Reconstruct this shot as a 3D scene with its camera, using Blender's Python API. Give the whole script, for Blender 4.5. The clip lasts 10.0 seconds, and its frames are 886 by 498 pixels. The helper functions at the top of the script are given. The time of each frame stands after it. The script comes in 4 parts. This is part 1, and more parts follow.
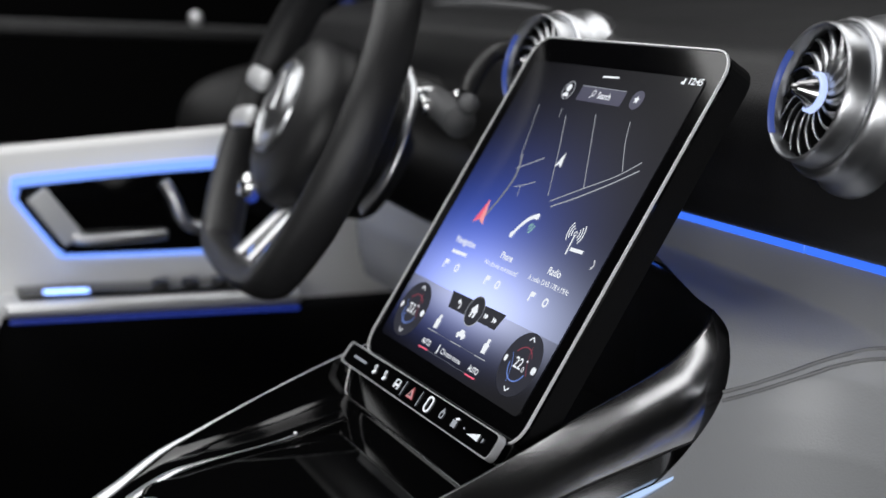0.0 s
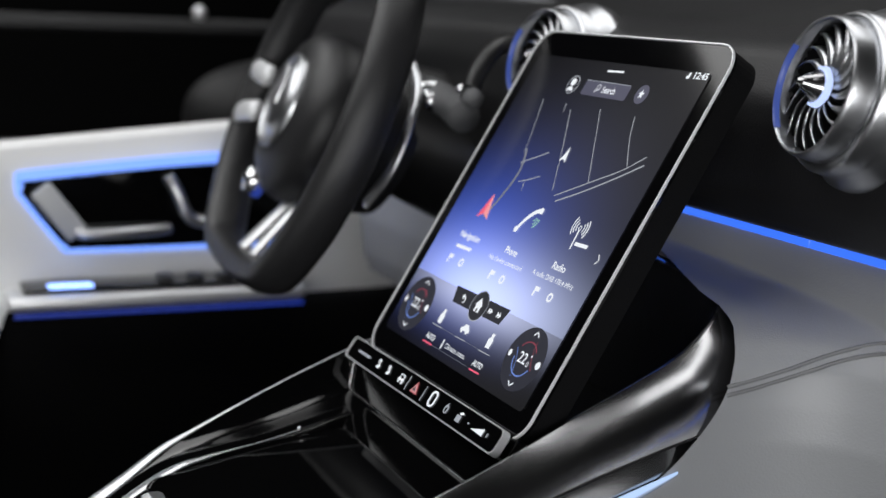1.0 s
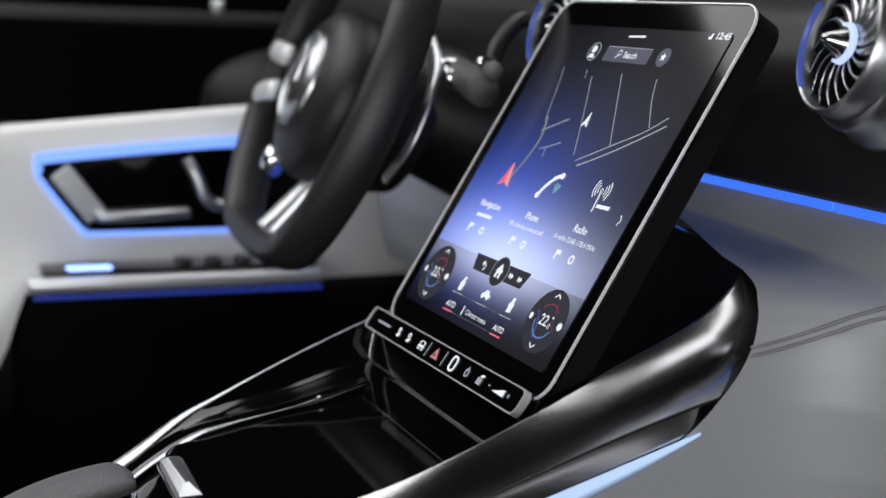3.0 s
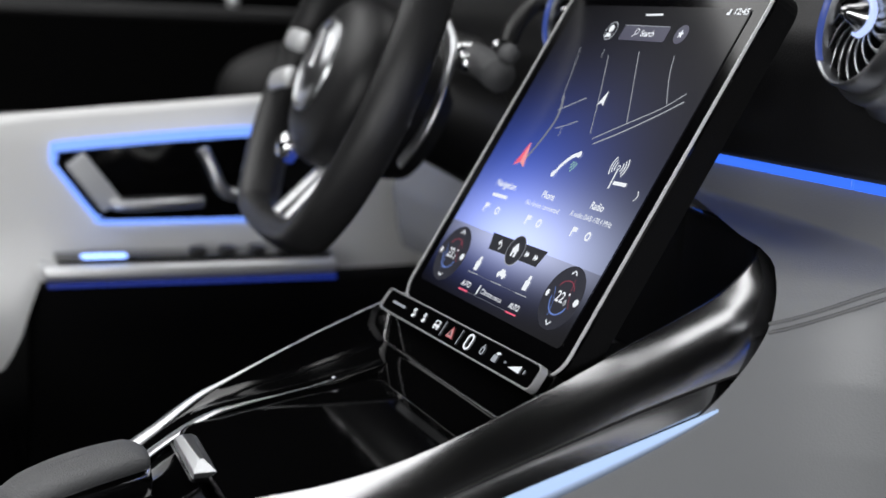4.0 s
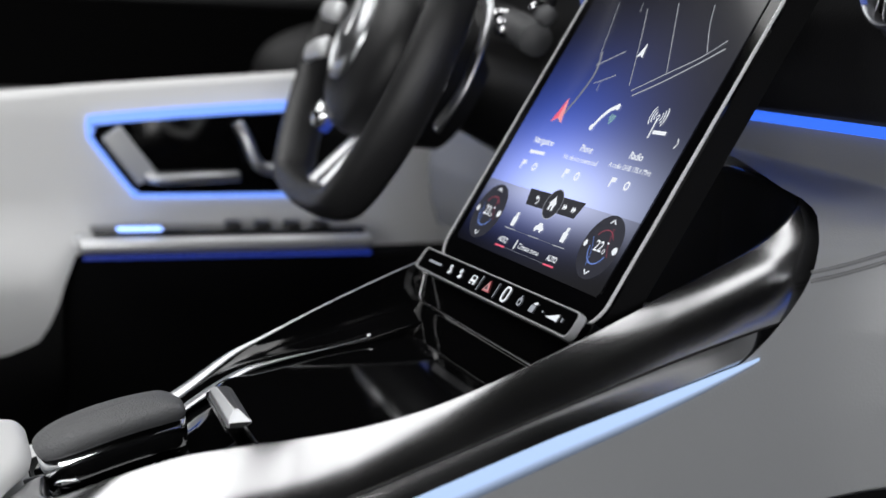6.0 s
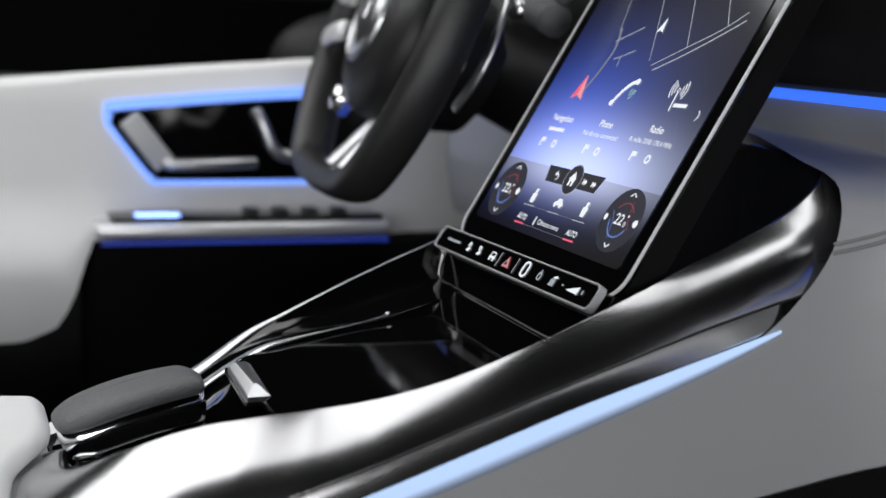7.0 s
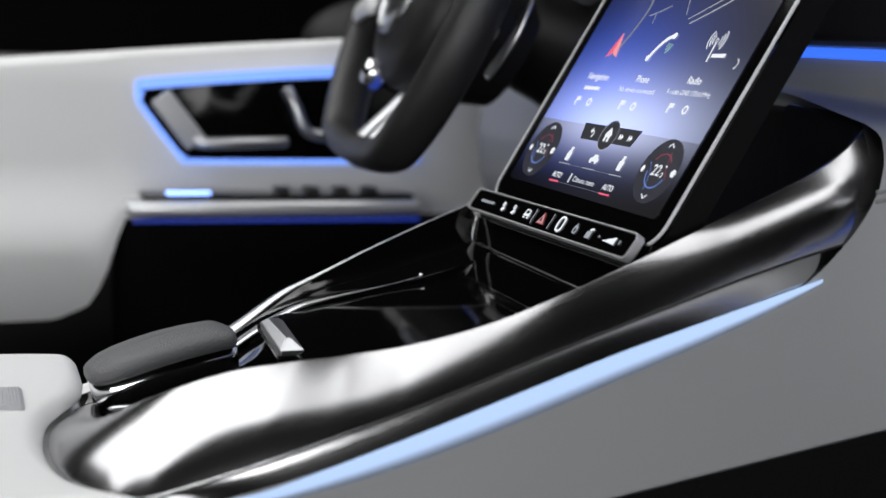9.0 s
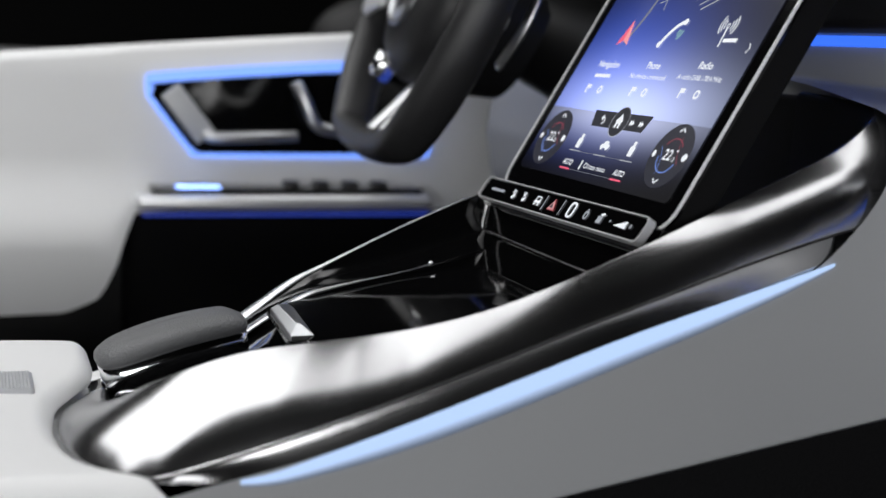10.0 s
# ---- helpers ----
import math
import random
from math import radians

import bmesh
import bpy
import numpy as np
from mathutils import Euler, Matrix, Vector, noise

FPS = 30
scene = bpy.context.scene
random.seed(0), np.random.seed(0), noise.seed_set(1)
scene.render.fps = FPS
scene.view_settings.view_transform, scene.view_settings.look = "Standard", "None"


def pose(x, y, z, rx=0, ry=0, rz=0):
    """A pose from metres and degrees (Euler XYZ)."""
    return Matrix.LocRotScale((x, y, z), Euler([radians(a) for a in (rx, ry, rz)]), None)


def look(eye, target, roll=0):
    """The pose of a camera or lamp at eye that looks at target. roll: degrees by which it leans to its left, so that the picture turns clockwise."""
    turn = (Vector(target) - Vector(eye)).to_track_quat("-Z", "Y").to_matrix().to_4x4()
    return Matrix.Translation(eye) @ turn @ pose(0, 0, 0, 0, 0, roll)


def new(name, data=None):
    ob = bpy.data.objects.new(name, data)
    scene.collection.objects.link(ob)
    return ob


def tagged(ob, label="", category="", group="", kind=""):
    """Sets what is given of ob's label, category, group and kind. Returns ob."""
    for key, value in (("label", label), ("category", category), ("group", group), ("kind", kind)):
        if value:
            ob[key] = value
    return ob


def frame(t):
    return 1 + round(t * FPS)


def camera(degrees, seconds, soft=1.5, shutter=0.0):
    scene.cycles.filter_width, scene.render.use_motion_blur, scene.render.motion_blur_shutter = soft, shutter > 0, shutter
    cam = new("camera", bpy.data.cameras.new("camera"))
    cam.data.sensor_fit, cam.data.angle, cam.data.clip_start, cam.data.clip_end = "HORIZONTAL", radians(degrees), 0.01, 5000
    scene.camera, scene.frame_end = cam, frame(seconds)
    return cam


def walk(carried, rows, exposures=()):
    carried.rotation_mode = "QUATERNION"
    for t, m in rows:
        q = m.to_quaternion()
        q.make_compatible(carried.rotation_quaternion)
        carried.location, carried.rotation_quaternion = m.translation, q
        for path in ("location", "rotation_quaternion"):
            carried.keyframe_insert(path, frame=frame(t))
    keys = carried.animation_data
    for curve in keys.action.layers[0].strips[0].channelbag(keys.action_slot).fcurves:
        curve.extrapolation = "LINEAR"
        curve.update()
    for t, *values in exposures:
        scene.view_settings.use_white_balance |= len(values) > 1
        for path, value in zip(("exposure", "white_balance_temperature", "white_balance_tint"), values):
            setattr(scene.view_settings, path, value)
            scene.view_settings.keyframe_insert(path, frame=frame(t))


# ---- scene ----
cam = camera(36.8, 10.0)
# the screen's own axes in the car: 0.62 m up, leaning 30 degrees forward
CAR = pose(-0.11, 0, 0.62, -30, 0, 0)
PATH = [
    (0, (0.805, -0.386, 0.035), (-0.982, 0.505, 0.138), 29.7),
    (0.5, (0.804, -0.385, 0.036), (-0.984, 0.505, 0.133), 29.7),
    (1, (0.804, -0.386, 0.035), (-0.984, 0.505, 0.128), 29.7),
    (1.5, (0.804, -0.385, 0.032), (-0.985, 0.504, 0.123), 29.7),
    (2, (0.804, -0.381, 0.026), (-0.989, 0.499, 0.118), 29.8),
    (2.5, (0.805, -0.378, 0.018), (-0.992, 0.495, 0.113), 29.8),
    (4, (0.804, -0.366, -0.004), (-1.006, 0.479, 0.089), 30.0),
    (4.5, (0.804, -0.362, -0.011), (-1.011, 0.472, 0.08), 30.1),
    (5, (0.803, -0.358, -0.018), (-1.017, 0.467, 0.068), 30.1),
    (5.5, (0.803, -0.354, -0.025), (-1.023, 0.459, 0.057), 30.2),
    (7, (0.802, -0.344, -0.046), (-1.037, 0.439, 0.022), 30.3),
    (7.5, (0.801, -0.34, -0.053), (-1.043, 0.432, 0.012), 30.3),
    (8, (0.8, -0.337, -0.06), (-1.048, 0.426, 0.002), 30.3),
    (8.5, (0.8, -0.332, -0.067), (-1.053, 0.418, -0.006), 30.3),
    (9, (0.799, -0.329, -0.075), (-1.057, 0.413, -0.013), 30.4),
    (9.5, (0.8, -0.325, -0.081), (-1.061, 0.406, -0.017), 30.5),
    (10, (0.799, -0.324, -0.085), (-1.063, 0.404, -0.022), 30.5),
]
walk(cam, [(t, CAR @ look(eye, target, roll)) for t, eye, target, roll in PATH])
cam.data.dof.use_dof = True
cam.data.dof.focus_distance = 0.745
cam.data.dof.aperture_fstop = 5.6

# ---- light: a dark studio with softboxes overhead ----
world = bpy.data.worlds.new("studio")
scene.world = world
world.use_nodes = True
world.node_tree.nodes["Background"].inputs[0].default_value = (0.02, 0.021, 0.024, 1)
world.node_tree.nodes["Background"].inputs[1].default_value = 0.05


def softbox(name, eye, target, sx, sy, watts, color=(1, 1, 1)):
    lamp = bpy.data.lights.new(name, "AREA")
    lamp.shape, lamp.size, lamp.size_y, lamp.energy, lamp.color = "RECTANGLE", sx, sy, watts, color
    ob = new(name, lamp)
    ob.matrix_basis = look(eye, target)
    return ob


softbox("softbox_overhead", (-0.95, -1.38, 2.4), (-0.95, -1.38, 0.6), 3.3, 2.3, 66)
softbox("softbox_front", (-0.35, 0.76, 2.4), (-0.35, 0.76, 0.6), 1.4, 1.3, 14)
softbox("softbox_side", (2.1, -1.05, 0.7), (0.0, -0.4, 0.55), 2.2, 0.75, 34)

# ---- materials ----


def mat(name, color, rough=0.5, metal=0.0, grain=0.0, scale=400.0, vary=0.12, coat=0.0, stain=6.0, spec=0.5):
    """A surface with stains at a large scale, grain at a small one and a fine relief."""
    m = bpy.data.materials.new(name)
    m.use_nodes = True
    nt = m.node_tree
    b = nt.nodes["Principled BSDF"]
    b.inputs["Roughness"].default_value, b.inputs["Metallic"].default_value = rough, metal
    b.inputs["Coat Weight"].default_value, b.inputs["Coat Roughness"].default_value = coat, 0.04
    b.inputs["Specular IOR Level"].default_value = spec
    co = nt.nodes.new("ShaderNodeTexCoord")
    big = nt.nodes.new("ShaderNodeTexNoise")
    big.inputs["Scale"].default_value, big.inputs["Detail"].default_value = stain, 6
    nt.links.new(co.outputs["Object"], big.inputs["Vector"])
    ramp = nt.nodes.new("ShaderNodeMapRange")
    ramp.inputs["To Min"].default_value, ramp.inputs["To Max"].default_value = 1 - vary, 1 + vary
    nt.links.new(big.outputs["Fac"], ramp.inputs["Value"])
    mul = nt.nodes.new("ShaderNodeVectorMath")
    mul.operation = "SCALE"
    mul.inputs[0].default_value = color
    nt.links.new(ramp.outputs["Result"], mul.inputs["Scale"])
    nt.links.new(mul.outputs["Vector"], b.inputs["Base Color"])
    rr = nt.nodes.new("ShaderNodeMapRange")
    rr.inputs["To Min"].default_value, rr.inputs["To Max"].default_value = max(0.02, rough * 0.8), min(1, rough * 1.2)
    nt.links.new(big.outputs["Fac"], rr.inputs["Value"])
    nt.links.new(rr.outputs["Result"], b.inputs["Roughness"])
    if grain:
        v = nt.nodes.new("ShaderNodeTexVoronoi")
        v.inputs["Scale"].default_value = scale
        n2 = nt.nodes.new("ShaderNodeTexNoise")
        n2.inputs["Scale"].default_value, n2.inputs["Detail"].default_value = scale * 1.7, 3
        add = nt.nodes.new("ShaderNodeMath")
        nt.links.new(co.outputs["Object"], v.inputs["Vector"])
        nt.links.new(co.outputs["Object"], n2.inputs["Vector"])
        nt.links.new(v.outputs["Distance"], add.inputs[0])
        nt.links.new(n2.outputs["Fac"], add.inputs[1])
        bump = nt.nodes.new("ShaderNodeBump")
        bump.inputs["Strength"].default_value, bump.inputs["Distance"].default_value = grain, 0.0006
        nt.links.new(add.outputs[0], bump.inputs["Height"])
        nt.links.new(bump.outputs["Normal"], b.inputs["Normal"])
    return m


def glow(name, color, strength):
    m = mat(name, (0.02, 0.02, 0.02), 0.3)
    b = m.node_tree.nodes["Principled BSDF"]
    b.inputs["Emission Color"].default_value, b.inputs["Emission Strength"].default_value = (*color, 1), strength
    return m


LEATHER = mat("pale_leather", (0.76, 0.765, 0.77), 0.5, grain=0.10, scale=700, vary=0.05)
DASH_LEATHER = mat("grey_leather", (0.30, 0.308, 0.32), 0.42, grain=0.14, scale=700, vary=0.05)
DARK_LEATHER = mat("black_leather", (0.013, 0.013, 0.0142), 0.42, grain=0.2, scale=800, vary=0.15, spec=0.4)
PAD_LEATHER = mat("charcoal_leather", (0.105, 0.107, 0.112), 0.5, grain=0.6, scale=650, vary=0.1)
RIM_LEATHER = mat("wheel_leather", (0.018, 0.018, 0.019), 0.36, grain=0.3, scale=900, vary=0.15, spec=0.45)
GLOSS = mat("piano_black", (0.002, 0.002, 0.0022), 0.06, coat=0.3, vary=0.2)
DARK_CHROME = mat("dark_chrome", (0.44, 0.44, 0.45), 0.2, metal=1.0, vary=0.08, stain=14)
CHROME = mat("bright_chrome", (0.82, 0.83, 0.85), 0.12, metal=1.0, vary=0.05)
SATIN = mat("satin_silver", (0.52, 0.53, 0.55), 0.32, metal=1.0, vary=0.06)
MATTE = mat("matte_black", (0.003, 0.003, 0.0034), 0.6, grain=0.2, scale=900, spec=0.12)
GREY_PLASTIC = mat("silver_grey_plastic", (0.42, 0.43, 0.45), 0.4, vary=0.06)
BLACK = mat("black_plastic", (0.005, 0.005, 0.0055), 0.4, grain=0.2, scale=900)
CARPET = mat("black_carpet", (0.004, 0.004, 0.0045), 0.95, grain=0.8, scale=500, spec=0.1)
STUDIO = mat("studio_grey", (0.011, 0.011, 0.0115), 0.8, vary=0.2, stain=0.6, spec=0.1)
THREAD = mat("grey_thread", (0.19, 0.193, 0.2), 0.8, grain=0.4)
BLUE = glow("blue_light", (0.03, 0.08, 0.7), 0.36)
BLUE_SOFT = glow("pale_blue_light", (0.17, 0.33, 1.0), 1.5)
BLUE_LED = glow("blue_leds", (0.04, 0.17, 1.0), 1.1)
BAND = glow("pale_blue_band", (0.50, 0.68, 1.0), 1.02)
BLUE_RING = glow("vent_arc", (0.10, 0.20, 0.9), 0.33)
HUB_BLUE = glow("hub_light", (0.5, 0.62, 1.0), 1.2)
VENT_BLUE = glow("vent_blue", (0.05, 0.13, 0.9), 0.28)
PEARL = mat("pearl_silver", (0.82, 0.83, 0.85), 0.35, metal=0.3, vary=0.05)
SILVER = mat("silver_paint", (0.75, 0.76, 0.78), 0.3, metal=0.6, vary=0.05)
# falling emission steps that paint the light band's soft fade on the leather
BAND_FADE = [glow("blue_band_fade", (0.40 * k + 0.14, 0.55 * k + 0.16, 0.85 * k + 0.2), k) for k in (0.86, 0.70, 0.54, 0.38)]
SWITCH_BLUE = glow("switch_blue", (0.25, 0.42, 1.0), 3.5)
WHITE_UI = glow("white_symbols", (0.9, 0.94, 1.0), 0.95)
GREY_UI = glow("grey_symbols", (0.75, 0.8, 0.9), 0.45)
DIM_UI = glow("dim_lines", (0.6, 0.65, 0.8), 0.28)
RED_UI = glow("red_symbols", (0.95, 0.12, 0.22), 0.9)
PINK_UI = glow("pink_symbols", (1.0, 0.35, 0.38), 0.9)
BLUE_UI = glow("blue_symbols", (0.2, 0.35, 0.95), 0.7)
GREEN_UI = glow("green_symbols", (0.45, 0.9, 0.75), 0.6)
DARK_UI = glow("dark_buttons", (0.02, 0.022, 0.035), 0.6)
DIAL_UI = glow("dial_ground", (0.020, 0.022, 0.042), 0.6)
ARC_RED = glow("dim_red_arc", (0.6, 0.08, 0.14), 0.5)
VIOLET_UI = glow("violet_buttons", (0.07, 0.07, 0.14), 0.6)

# ---- builders ----


def thing(name, label, category, m=None, group="", kind=""):
    ob = new(name)
    ob.empty_display_size = 0.05
    ob.matrix_basis = m or Matrix()
    return tagged(ob, label, category, group, kind)


def part(name, bm, material, parent, label="", smooth=True, world=False):
    """Links a bmesh as one mesh object under a thing or a part."""
    me = bpy.data.meshes.new(name)
    bmesh.ops.recalc_face_normals(bm, faces=bm.faces[:])
    bm.to_mesh(me)
    bm.free()
    me.materials.append(material)
    for p in me.polygons:
        p.use_smooth = smooth
    ob = new(name, me)
    ob.parent = parent
    if world:
        ob.matrix_parent_inverse = parent.matrix_basis.inverted()
    return tagged(ob, label)


def box(sx, sy, sz, at=(0, 0, 0), bevel=0.0, seg=2, turn=(0, 0, 0)):
    bm = bmesh.new()
    bmesh.ops.create_cube(bm, size=1)
    bmesh.ops.scale(bm, vec=(sx, sy, sz), verts=bm.verts[:])
    if bevel:
        bmesh.ops.bevel(bm, geom=bm.edges[:], offset=bevel, segments=seg, profile=0.6, affect="EDGES")
    bmesh.ops.transform(bm, matrix=pose(*at, *turn), verts=bm.verts[:])
    return bm


def prism(pts, z0, z1, bevel=0.0):
    """An outline in x and y, raised from z0 to z1."""
    bm = bmesh.new()
    a = [bm.verts.new((x, y, z0)) for x, y in pts]
    b = [bm.verts.new((x, y, z1)) for x, y in pts]
    bm.faces.new(a[::-1])
    top = bm.faces.new(b)
    n = len(pts)
    for i in range(n):
        bm.faces.new((a[i], a[(i + 1) % n], b[(i + 1) % n], b[i]))
    if bevel:
        bmesh.ops.bevel(bm, geom=top.edges[:], offset=bevel, segments=2, profile=0.6, affect="EDGES")
    return bm


def rounded(w, h, r, cx=0, cy=0, seg=6):
    pts = []
    for sx, sy, a0 in ((1, 1, 0), (-1, 1, 90), (-1, -1, 180), (1, -1, 270)):
        for i in range(seg + 1):
            a = radians(a0 + 90 * i / seg)
            pts.append((cx + sx * (w / 2 - r) + r * math.cos(a), cy + sy * (h / 2 - r) + r * math.sin(a)))
    return pts


def ring(outer, inner, z0, z1):
    """A band between two outlines of equally many points."""
    bm = bmesh.new()
    loops = [[bm.verts.new((x, y, z)) for x, y in pts] for pts, z in ((outer, z0), (outer, z1), (inner, z1), (inner, z0))]
    n = len(outer)
    for k in range(4):
        p, q = loops[k], loops[(k + 1) % 4]
        for i in range(n):
            bm.faces.new((p[i], p[(i + 1) % n], q[(i + 1) % n], q[i]))
    return bm


def sheet(f, nu, nv, closed=False, thick=0.0):
    """A grid of f(u, v), u and v from 0 to 1."""
    bm = bmesh.new()
    rows = [[bm.verts.new(f(i / nu, j / nv)) for j in range(nv + (0 if closed else 1))] for i in range(nu + 1)]
    for i in range(nu):
        for j in range(nv):
            k = (j + 1) % len(rows[0])
            bm.faces.new((rows[i][j], rows[i + 1][j], rows[i + 1][k], rows[i][k]))
    if thick:
        bmesh.ops.recalc_face_normals(bm, faces=bm.faces[:])
        bmesh.ops.solidify(bm, geom=bm.faces[:], thickness=thick)
    return bm


def spline(pts, s):
    """A smooth curve through points, s from 0 to 1."""
    n = len(pts) - 1
    k = min(int(s * n), n - 1)
    t = s * n - k
    p = [Vector(pts[max(0, min(n, k + d))]) for d in (-1, 0, 1, 2)]
    return 0.5 * (2 * p[1] + (p[2] - p[0]) * t + (2 * p[0] - 5 * p[1] + 4 * p[2] - p[3]) * t * t + (3 * p[1] - p[0] - 3 * p[2] + p[3]) * t ** 3)


def tube(pts, r, n=24, sides=10, closed=False, flat=1.0, up=(0, 0, 1)):
    """A round or flattened bar along a curve, with closed ends."""
    pts = [Vector(p) for p in pts]
    bm = bmesh.new()
    loops = []
    total = n if closed else n + 1
    curve = [spline(pts + pts[:1], i / n) if closed else spline(pts, i / n) for i in range(total)]
    for i, c in enumerate(curve):
        a = curve[i - 1] if (closed or i) else c
        b = curve[(i + 1) % total] if (closed or i + 1 < total) else c
        t = (b - a).normalized()
        side = t.cross(Vector(up))
        side = side.normalized() if side.length > 1e-4 else Vector((1, 0, 0))
        top = side.cross(t)
        loops.append([bm.verts.new(c + r * (math.cos(w) * side + flat * math.sin(w) * top)) for w in (2 * math.pi * k / sides for k in range(sides))])
    for i in range(total if closed else n):
        p, q = loops[i], loops[(i + 1) % total]
        for k in range(sides):
            bm.faces.new((p[k], p[(k + 1) % sides], q[(k + 1) % sides], q[k]))
    if not closed:
        bm.faces.new(loops[0][::-1])
        bm.faces.new(loops[-1])
    return bm


def lathe(profile, n=48, arc=360.0, start=0.0):
    """A profile of (radius, z) turned round z."""
    bm = bmesh.new()
    full = arc >= 360
    cols = []
    for i in range(n if full else n + 1):
        a = radians(start + arc * i / n)
        cols.append([bm.verts.new((r * math.cos(a), r * math.sin(a), z)) for r, z in profile])
    for i in range(n):
        p, q = cols[i], cols[(i + 1) % len(cols)]
        for k in range(len(profile) - 1):
            bm.faces.new((p[k], p[k + 1], q[k + 1], q[k]))
    bmesh.ops.remove_doubles(bm, verts=bm.verts[:], dist=1e-6)
    return bm


def smooth_step(a, b, x):
    t = max(0.0, min(1.0, (x - a) / (b - a)))
    return t * t * (3 - 2 * t)


def table(rows, x):
    """Straight lines between rows of (x, y)."""
    if x <= rows[0][0]:
        return rows[0][1]
    for (a, p), (b, q) in zip(rows, rows[1:]):
        if x <= b:
            return p + (q - p) * (x - a) / (b - a)
    return rows[-1][1]


def words(text, size, x, y, z, material, parent, width=0.0, bold=0.0, name="lettering"):
    cu = bpy.data.curves.new(name, "FONT")
    cu.body, cu.size, cu.align_x, cu.align_y, cu.offset = text, size, "CENTER", "CENTER", bold
    tmp = bpy.data.objects.new(name, cu)
    me = bpy.data.meshes.new_from_object(tmp)
    bpy.data.objects.remove(tmp)
    xs = [v.co.x for v in me.vertices]
    squeeze = width / (max(xs) - min(xs)) if width else 1.0
    me.transform(Matrix.Translation((x, y, z)) @ Matrix.Diagonal((squeeze, 1, 1, 1)))
    me.materials.clear()
    me.materials.append(material)
    ob = new(name, me)
    ob.parent = parent
    return ob


# ---- setting ----


def slab(name, size, at, material, label, category, bevel=0.0):
    bm = box(*size, (0, 0, 0), bevel)
    ob = part(name, bm, material, None, label, smooth=False)
    ob.matrix_basis = pose(*at)
    tagged(ob, label, category, kind="structure")
    return ob


slab("ground", (16, 16, 0.1), (0, 0, -0.25), STUDIO, "dark grey studio floor under the car", "floor")
slab("ceiling", (16, 16, 0.1), (0, 0, 4.05), STUDIO, "dark studio ceiling high above the car", "ceiling")
slab("wall_west", (0.1, 16, 4.2), (-6, 0, 1.9), STUDIO, "dark grey studio wall beyond the window", "wall")
slab("wall_east", (0.1, 16, 4.2), (6, 0, 1.9), STUDIO, "dark grey studio wall", "wall")
slab("wall_north", (11.9, 0.1, 4.2), (0, 6, 1.9), STUDIO, "dark grey studio wall ahead of the car", "wall")
slab("wall_south", (11.9, 0.1, 4.2), (0, -6, 1.9), STUDIO, "dark grey studio wall behind the car", "wall")
slab("floor", (1.5, 2.2, 0.05), (0, -0.1, 0.22), CARPET, "black carpet of the car's floor", "carpet", 0.01)

# ---- dashboard ----
dash = thing("dashboard", "grey leather dashboard with a black upper pad and blue light", "dashboard", pose(0, 0.3, 0.7))

FACE = [(0.28, 0.36), (0.4, 0.27), (0.5, 0.21), (0.58, 0.182), (0.62, 0.176), (0.66, 0.181), (0.68, 0.186), (0.70, 0.188), (0.72, 0.187), (0.74, 0.185)]
SHOULDER = [(0.6, 0.143), (0.64, 0.143), (0.66, 0.140), (0.672, 0.127), (0.680, 0.100), (0.686, 0.05), (0.69, -0.05), (0.70, -0.3), (0.74, -0.6)]
# how far back the leather reaches under and behind the rail, by height
EDGE = [(0.40, -0.16), (0.485, -0.115), (0.498, -0.104), (0.511, -0.085), (0.517, -0.060), (0.527, -0.028), (0.538, -0.004), (0.552, 0.037), (0.566, 0.077), (0.594, 0.130), (0.602, 0.142), (0.612, 0.151), (0.622, 0.158),
        (0.635, 0.166), (0.648, 0.171), (0.658, 0.173), (0.667, 0.172), (0.675, 0.169), (0.681, 0.163), (0.686, 0.146), (0.69, 0.10), (0.70, 0.0), (0.726, -0.1)]


def knee(w, z):
    """The leather where the console's flank runs into the dashboard's face; w runs along the bend."""
    edge = table(SHOULDER, z)
    a, b = w - edge * 1.4142, table(FACE, z) * 1.4142 - w
    k = 0.12
    h = max(0.0, k - abs(a - b)) / k
    d = min(a, b) - h * h * k / 4
    return Vector(((w - d) / 1.4142, (w + d) / 1.4142, z))


def flank(u, v):
    z = 0.40 + 0.326 * v
    w0 = sum(table(EDGE, z + d) for d in (-0.006, -0.003, 0.0, 0.003, 0.006)) / 5 + 0.003
    return knee(w0 + (0.84 - w0) * u ** 1.6, z)


def kick(u, v):
    w = -0.36 + 1.2 * u
    return knee(w, 0.25 + (0.25 + 0.22 * (w - 0.06)) * v) + Vector((0.003, -0.003, 0))


def face(u, v):
    z = 0.56 + 0.166 * v
    return Vector((-0.6 + 0.8 * u, table(FACE, z) + 0.002, z))


part("knee_panel", sheet(face, 40, 30), DASH_LEATHER, dash, "grey leather lower panel", world=True)
UPPER = [(0.215, 0.7235), (0.186, 0.7245), (0.172, 0.7222), (0.164, 0.726), (0.155, 0.746), (0.152, 0.775), (0.157, 0.80), (0.17, 0.825), (0.195, 0.842), (0.25, 0.852), (0.40, 0.868), (0.75, 0.89), (0.75, 0.70), (0.3, 0.70)]


def wing(u, v):
    s = v * (len(UPPER) - 1)
    k = min(int(s), len(UPPER) - 2)
    y, z = (UPPER[k][i] + (UPPER[k + 1][i] - UPPER[k][i]) * (s - k) for i in (0, 1))
    return Vector((-0.72 + 1.44 * u, y, z))


